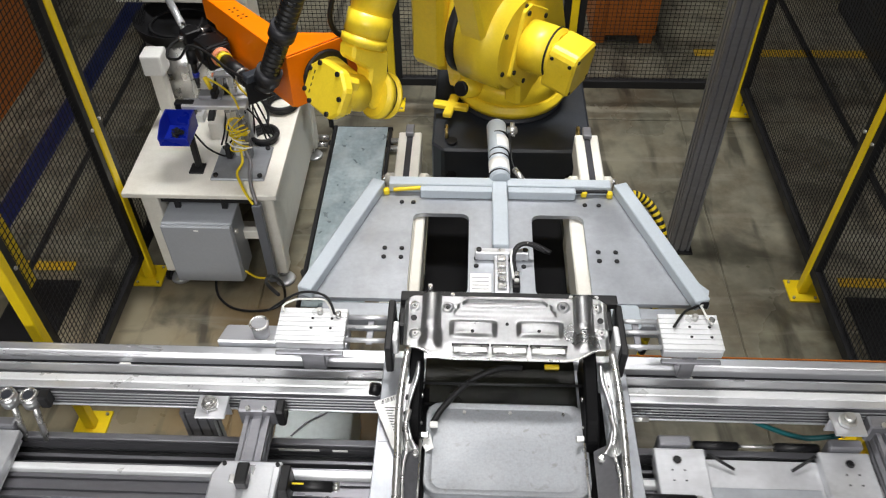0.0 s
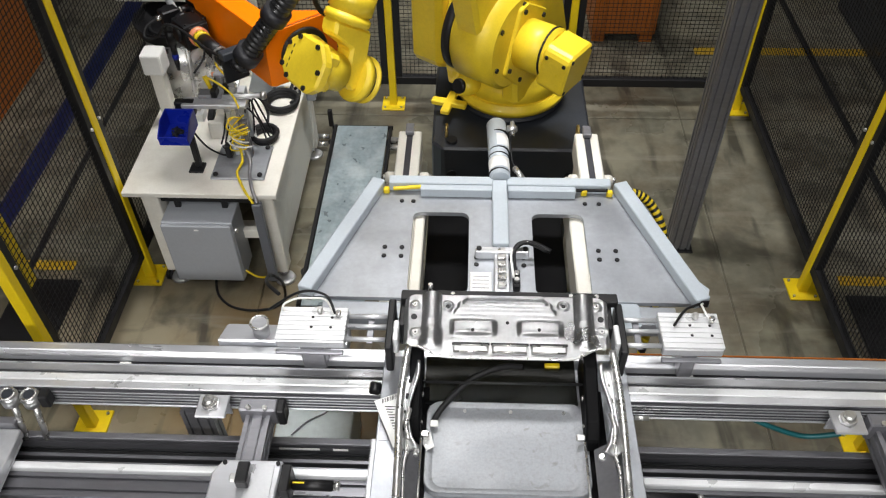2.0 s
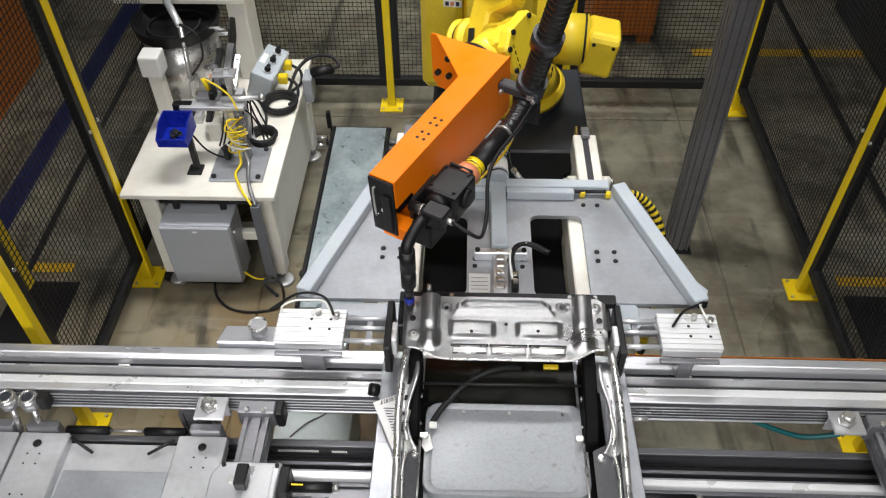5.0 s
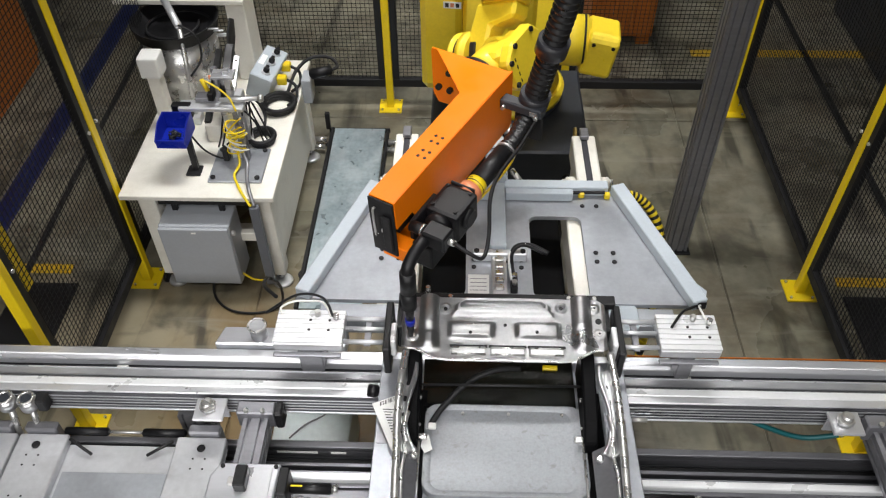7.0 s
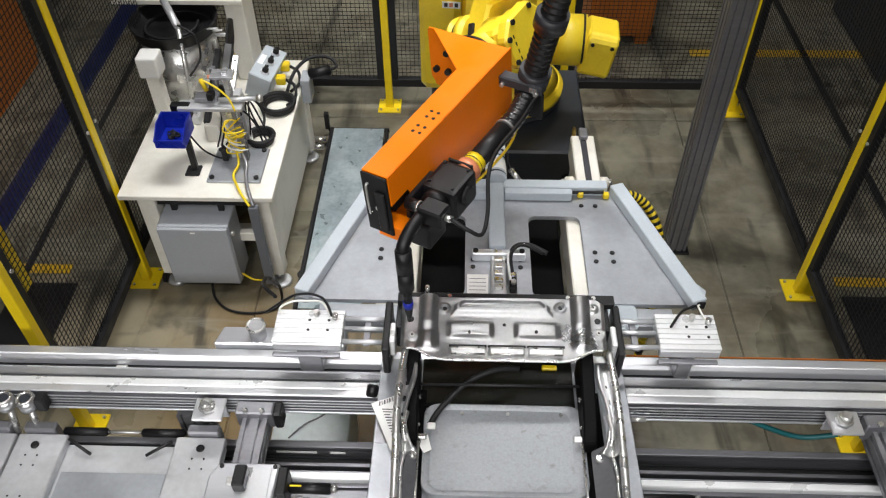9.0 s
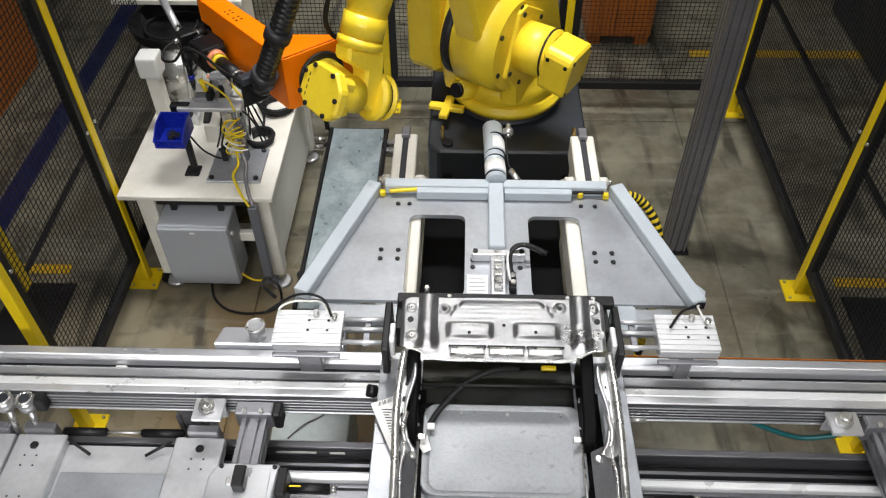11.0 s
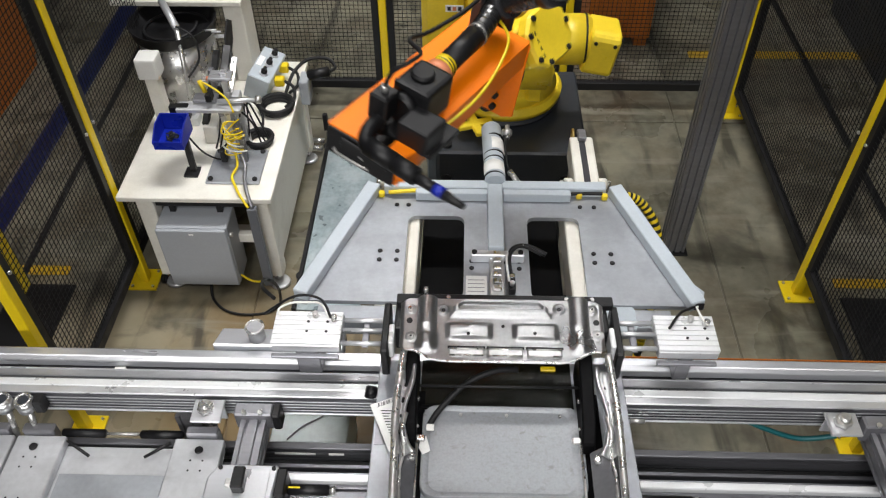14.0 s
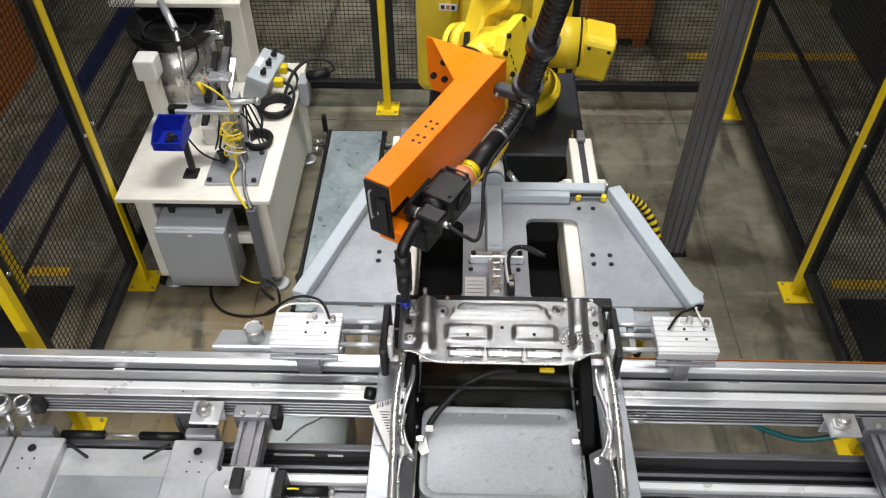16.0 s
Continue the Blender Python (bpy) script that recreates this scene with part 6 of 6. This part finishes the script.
    # made-up cover: the face always glows, this hides it between flashes
    LINKS["shutter"] = part("lamp_blanking_cover", inframe(box(B(), (0.041, 0.0845, -0.185), (0.129, 0.0875, -0.075), 0.0005)), BLACK, o, "black sliding cover added to blank the lamp between flashes")
    # ribbed hose on the tool
    part("hose", hose(B(), [frm(0.53, 0.10, -0.155), frm(0.60, 0.105, -0.145), frm(0.67, 0.10, -0.125), frm(0.72, 0.095, -0.11)], 0.036, 14, 4, 0.005), HOSE_BLACK, o, "black ribbed hose")
    cl = part("hose_clamp", inframe(box(B(), (0.66, -0.165, -0.092), (0.705, -0.002, -0.055), 0.005)), CHARCOAL, o, "black hose clamp block")
    part("clamp_plate", inframe(box(B(), (0.672, -0.165, -0.20), (0.69, -0.055, -0.093), 0.005)), BLACK, cl)
    part("clamp_notch", inframe(box(B(), (0.657, -0.15, -0.085), (0.6598, -0.12, -0.064), 0.001)), STEEL, cl)
    part("clamp_arm", inframe(box(B(), (0.665, -0.001, -0.10), (0.69, 0.006, -0.06), 0.002)), BLACK, cl)
    for a in (-0.15, -0.02):
        part("clamp_bolt", inframe(rod(B(), (0.645, a, -0.08), (0.66, a, -0.08), 0.008, n=8)), STEEL, cl)
    return o


LINKS = {}
TOOL = tool()
ROBOT, JOINTS = robot()
LINKS.update(JOINTS)


def upper_hose():
    """Ribbed hose from the tool to the forearm: a straight length along +z from its lower end."""
    b = B()
    hose(b, [(0, 0, -0.02), (0.0, 0.0, 0.3), (0, 0, 0.62), (0, 0, 0.95)], 0.043, 16, 4, 0.007)
    o = whole("ribbed_hose", b, HOSE_BLACK, "thick black ribbed hose running up to the robot arm", "hose")
    for z in (0.03, 0.27):
        part("cuff", rod(B(), (0, 0, z), (0, 0, z + 0.055), 0.055, n=28), TRUNK_BLACK, o)
    return o


HOSE = upper_hose()

# ---- movement ----
POSE_C = pose(*KNEE)
POSE_B = pose(0.156, 2.375, 1.738, -88.717, -55.964, 62.963)
POSE_A = pose(-0.530, 2.805, 1.545, -1.656, -0.852, -108.768)


SWING = Matrix.Translation((0.276, 2.585, 1.84)) @ Matrix.Rotation(radians(20), 4, (-0.08, -0.82, 0.57)) @ pose(0, 0, 0, -68.8, -35.0, 2.9)
NEAR_B = pose(0.182, 2.588, 1.774, -72.7, -57.5, 40.3)
MID = pose(0.091, 2.603, 1.792, -38.2, -46.3, 15.0)


def lifted(m, x=0.0, y=0.0, z=0.0):
    return Matrix.Translation((x, y, z)) @ m


def between(m, n, k):
    return Matrix.LocRotScale(m.translation.lerp(n.translation, k), m.to_quaternion().slerp(n.to_quaternion(), k), None)


# the cycle repeats after eleven seconds: pick, look, drive
CYCLE = [
    (0.0, lifted(POSE_A, 0.068, 0, -0.05)), (0.6, lifted(POSE_A, 0.067, 0, -0.03)), (1.0, lifted(POSE_A, 0.066, 0, 0.007)), (1.2, lifted(POSE_A, 0.04, 0, 0.005)),
    (1.4, POSE_A), (1.7, POSE_A), (2.0, lifted(POSE_A, -0.01, 0, 0.05)), (2.2, lifted(POSE_A, 0.0, 0, 0.12)), (2.35, lifted(POSE_A, 0.06, 0, 0.24)),
    (2.5, lifted(between(POSE_A, SWING, 0.2), 0.1, 0.0, 0.32)), (2.65, lifted(between(POSE_A, SWING, 0.6), 0.0, 0.1, 0.25)), (2.8, SWING),
    (3.0, NEAR_B), (3.15, POSE_B), (3.7, POSE_B),
    (3.85, between(POSE_B, MID, 0.4)), (4.0, MID), (4.1, lifted(between(MID, POSE_C, 0.65), -0.03, 0.0, 0.05)), (4.2, lifted(POSE_C, -0.02, 0.05, 0.10)),
    (4.5, pose(0.090, 2.842, 1.814, -1.9, -0.7, 1.1)), (5.0, lifted(POSE_C, -0.01, 0.085, 0.005))]
LATE = [(5.6, lifted(POSE_C, 0, 0.085, 0.0)), (5.9, lifted(POSE_C, 0, 0.04, 0.07)), (6.2, lifted(POSE_C, 0, 0, 0.01)), (6.4, POSE_C), (8.35, POSE_C), (8.5, lifted(POSE_C, 0, 0, 0.03)),
        (8.75, pose(0.101, 2.742, 1.814, -1.8, -1.6, -0.2)), (9.0, pose(0.101, 2.742, 1.814, -1.8, -1.6, -0.2)), (9.1, lifted(POSE_C, -0.03, -0.05, 0.11)),
        (9.2, pose(0.014, 2.640, 1.874, -5.5, 1.9, -12.4)),
        (9.5, lifted(between(POSE_C, POSE_A, 0.45), -0.1, 0.1, 0.45)), (9.9, lifted(between(POSE_C, POSE_A, 0.85), 0, 0.05, 0.4)), (10.4, lifted(POSE_A, 0.068, 0.0, 0.08))]


# the second round stands a little higher over the seat
FARTHER = {2.8: (0, 0.02, 0.02), 3.0: (0, 0.06, 0.035), 3.15: (0, 0.058, 0.03), 3.7: (0, 0.058, 0.03), 3.85: (0, 0.06, 0.035), 4.0: (0, 0.06, 0.05), 4.1: (0, 0.05, 0.06),
           4.2: (0, 0.04, 0.04)}
AGAIN = [(t + 11.0, lifted(m, *FARTHER.get(t, (0, 0, 0)))) for t, m in CYCLE]


# where the ribbed hose runs to in the three poses
HOSE_ENDS = (Vector((-0.71, 2.8, 1.9)), Vector((0.03, 1.95, 2.36)), Vector((0.33, 2.3, 2.2)))


def axes(p, x, z):
    """A pose at p with its x and z axes along the two given directions."""
    return Matrix.Translation(p) @ Matrix((x, z.cross(x), z)).transposed().to_4x4()


def solve(m):
    """The robot's turret, arm, forearm and wrist for a pose of the tool, in the robot's own space."""
    k = m @ (frm(*BEND) - KNEE) - Vector((JX, JY, 0))
    along = (m.to_3x3() @ U).normalized()
    phi = math.atan2(k.x, -k.y)
    r = math.hypot(k.x, k.y)
    dx, dz = r - J2R, k.z - J2Z
    d = min(math.hypot(dx, dz), ARM + FORE - 0.01)
    a = math.atan2(dz, dx) + math.acos((ARM ** 2 + d ** 2 - FORE ** 2) / (2 * ARM * d))
    spin = Matrix.Rotation(phi, 4, "Z")
    shoulder = Vector((0, -J2R, J2Z))
    up = Vector((0, -math.cos(a), math.sin(a)))
    elbow = shoulder + up * ARM
    down = (spin @ (Vector((0, -r, k.z)) - elbow)).normalized()
    bend = down.cross(along).normalized()
    return spin, spin @ axes(shoulder, Vector((1, 0, 0)), up), axes(spin @ elbow, bend, down), axes(k, bend, -along)


def motions():
    rows = CYCLE + LATE + AGAIN
    rows = [r for r in rows if r[0] <= 16.0]
    walk(TOOL, rows)
    tracks = {"turret": [], "arm": [], "fore": [], "wrist": []}
    pipe = []
    ends = []
    for (t0, m0), (t1, m1) in zip(rows, rows[1:]):
        n = max(1, round((t1 - t0) / 0.1)) if (m0.translation - m1.translation).length > 0.01 else 1
        for i in range(n):
            ends.append(t0 + (t1 - t0) * i / n)
    ends.append(16.0)
    for t in ends:
        scene.frame_set(frame(t))
        m = Matrix.LocRotScale(TOOL.location, TOOL.rotation_quaternion, None)
        for key, joint in zip(("turret", "arm", "fore", "wrist"), solve(m)):
            tracks[key].append((t, joint))
        low = m @ (frm(0.72, 0.095, -0.11) - KNEE)
        ws = [1 / ((m.translation - p.translation).length_squared + 0.004) for p in (POSE_A, POSE_B, POSE_C)]
        goal = sum((g * w for g, w in zip(HOSE_ENDS, ws)), Vector()) / sum(ws)
        up = (goal - low).normalized()
        pipe.append((t, Matrix.Translation(low) @ up.to_track_quat("Z", "Y").to_matrix().to_4x4()))
    for key, r in tracks.items():
        walk(LINKS[key], r)
    walk(HOSE, pipe)
    # the added lamp cover slides off for each red flash
    shut, away = pose(0, 0, 0), Matrix.Translation(U * 0.10)
    slide = []
    for t in (0.0, 10.92):
        slide += [(t, shut), (t + 3.33, shut), (t + 3.37, away), (t + 3.60, away), (t + 3.64, shut)]
    walk(LINKS["shutter"], slide + [(16.0, shut)])
    y, z = 1.25, 0.752
    xs = [(0.0, 0.766), (0.5, 0.513), (1.0, 0.256), (2.5, -0.527), (3.5, -1.055), (4.0, -1.315), (4.4, -1.515), (4.6, -1.564), (16.0, -1.564)]
    walk(PALLET, [(t, pose(x, y, z)) for t, x in xs])


motions()
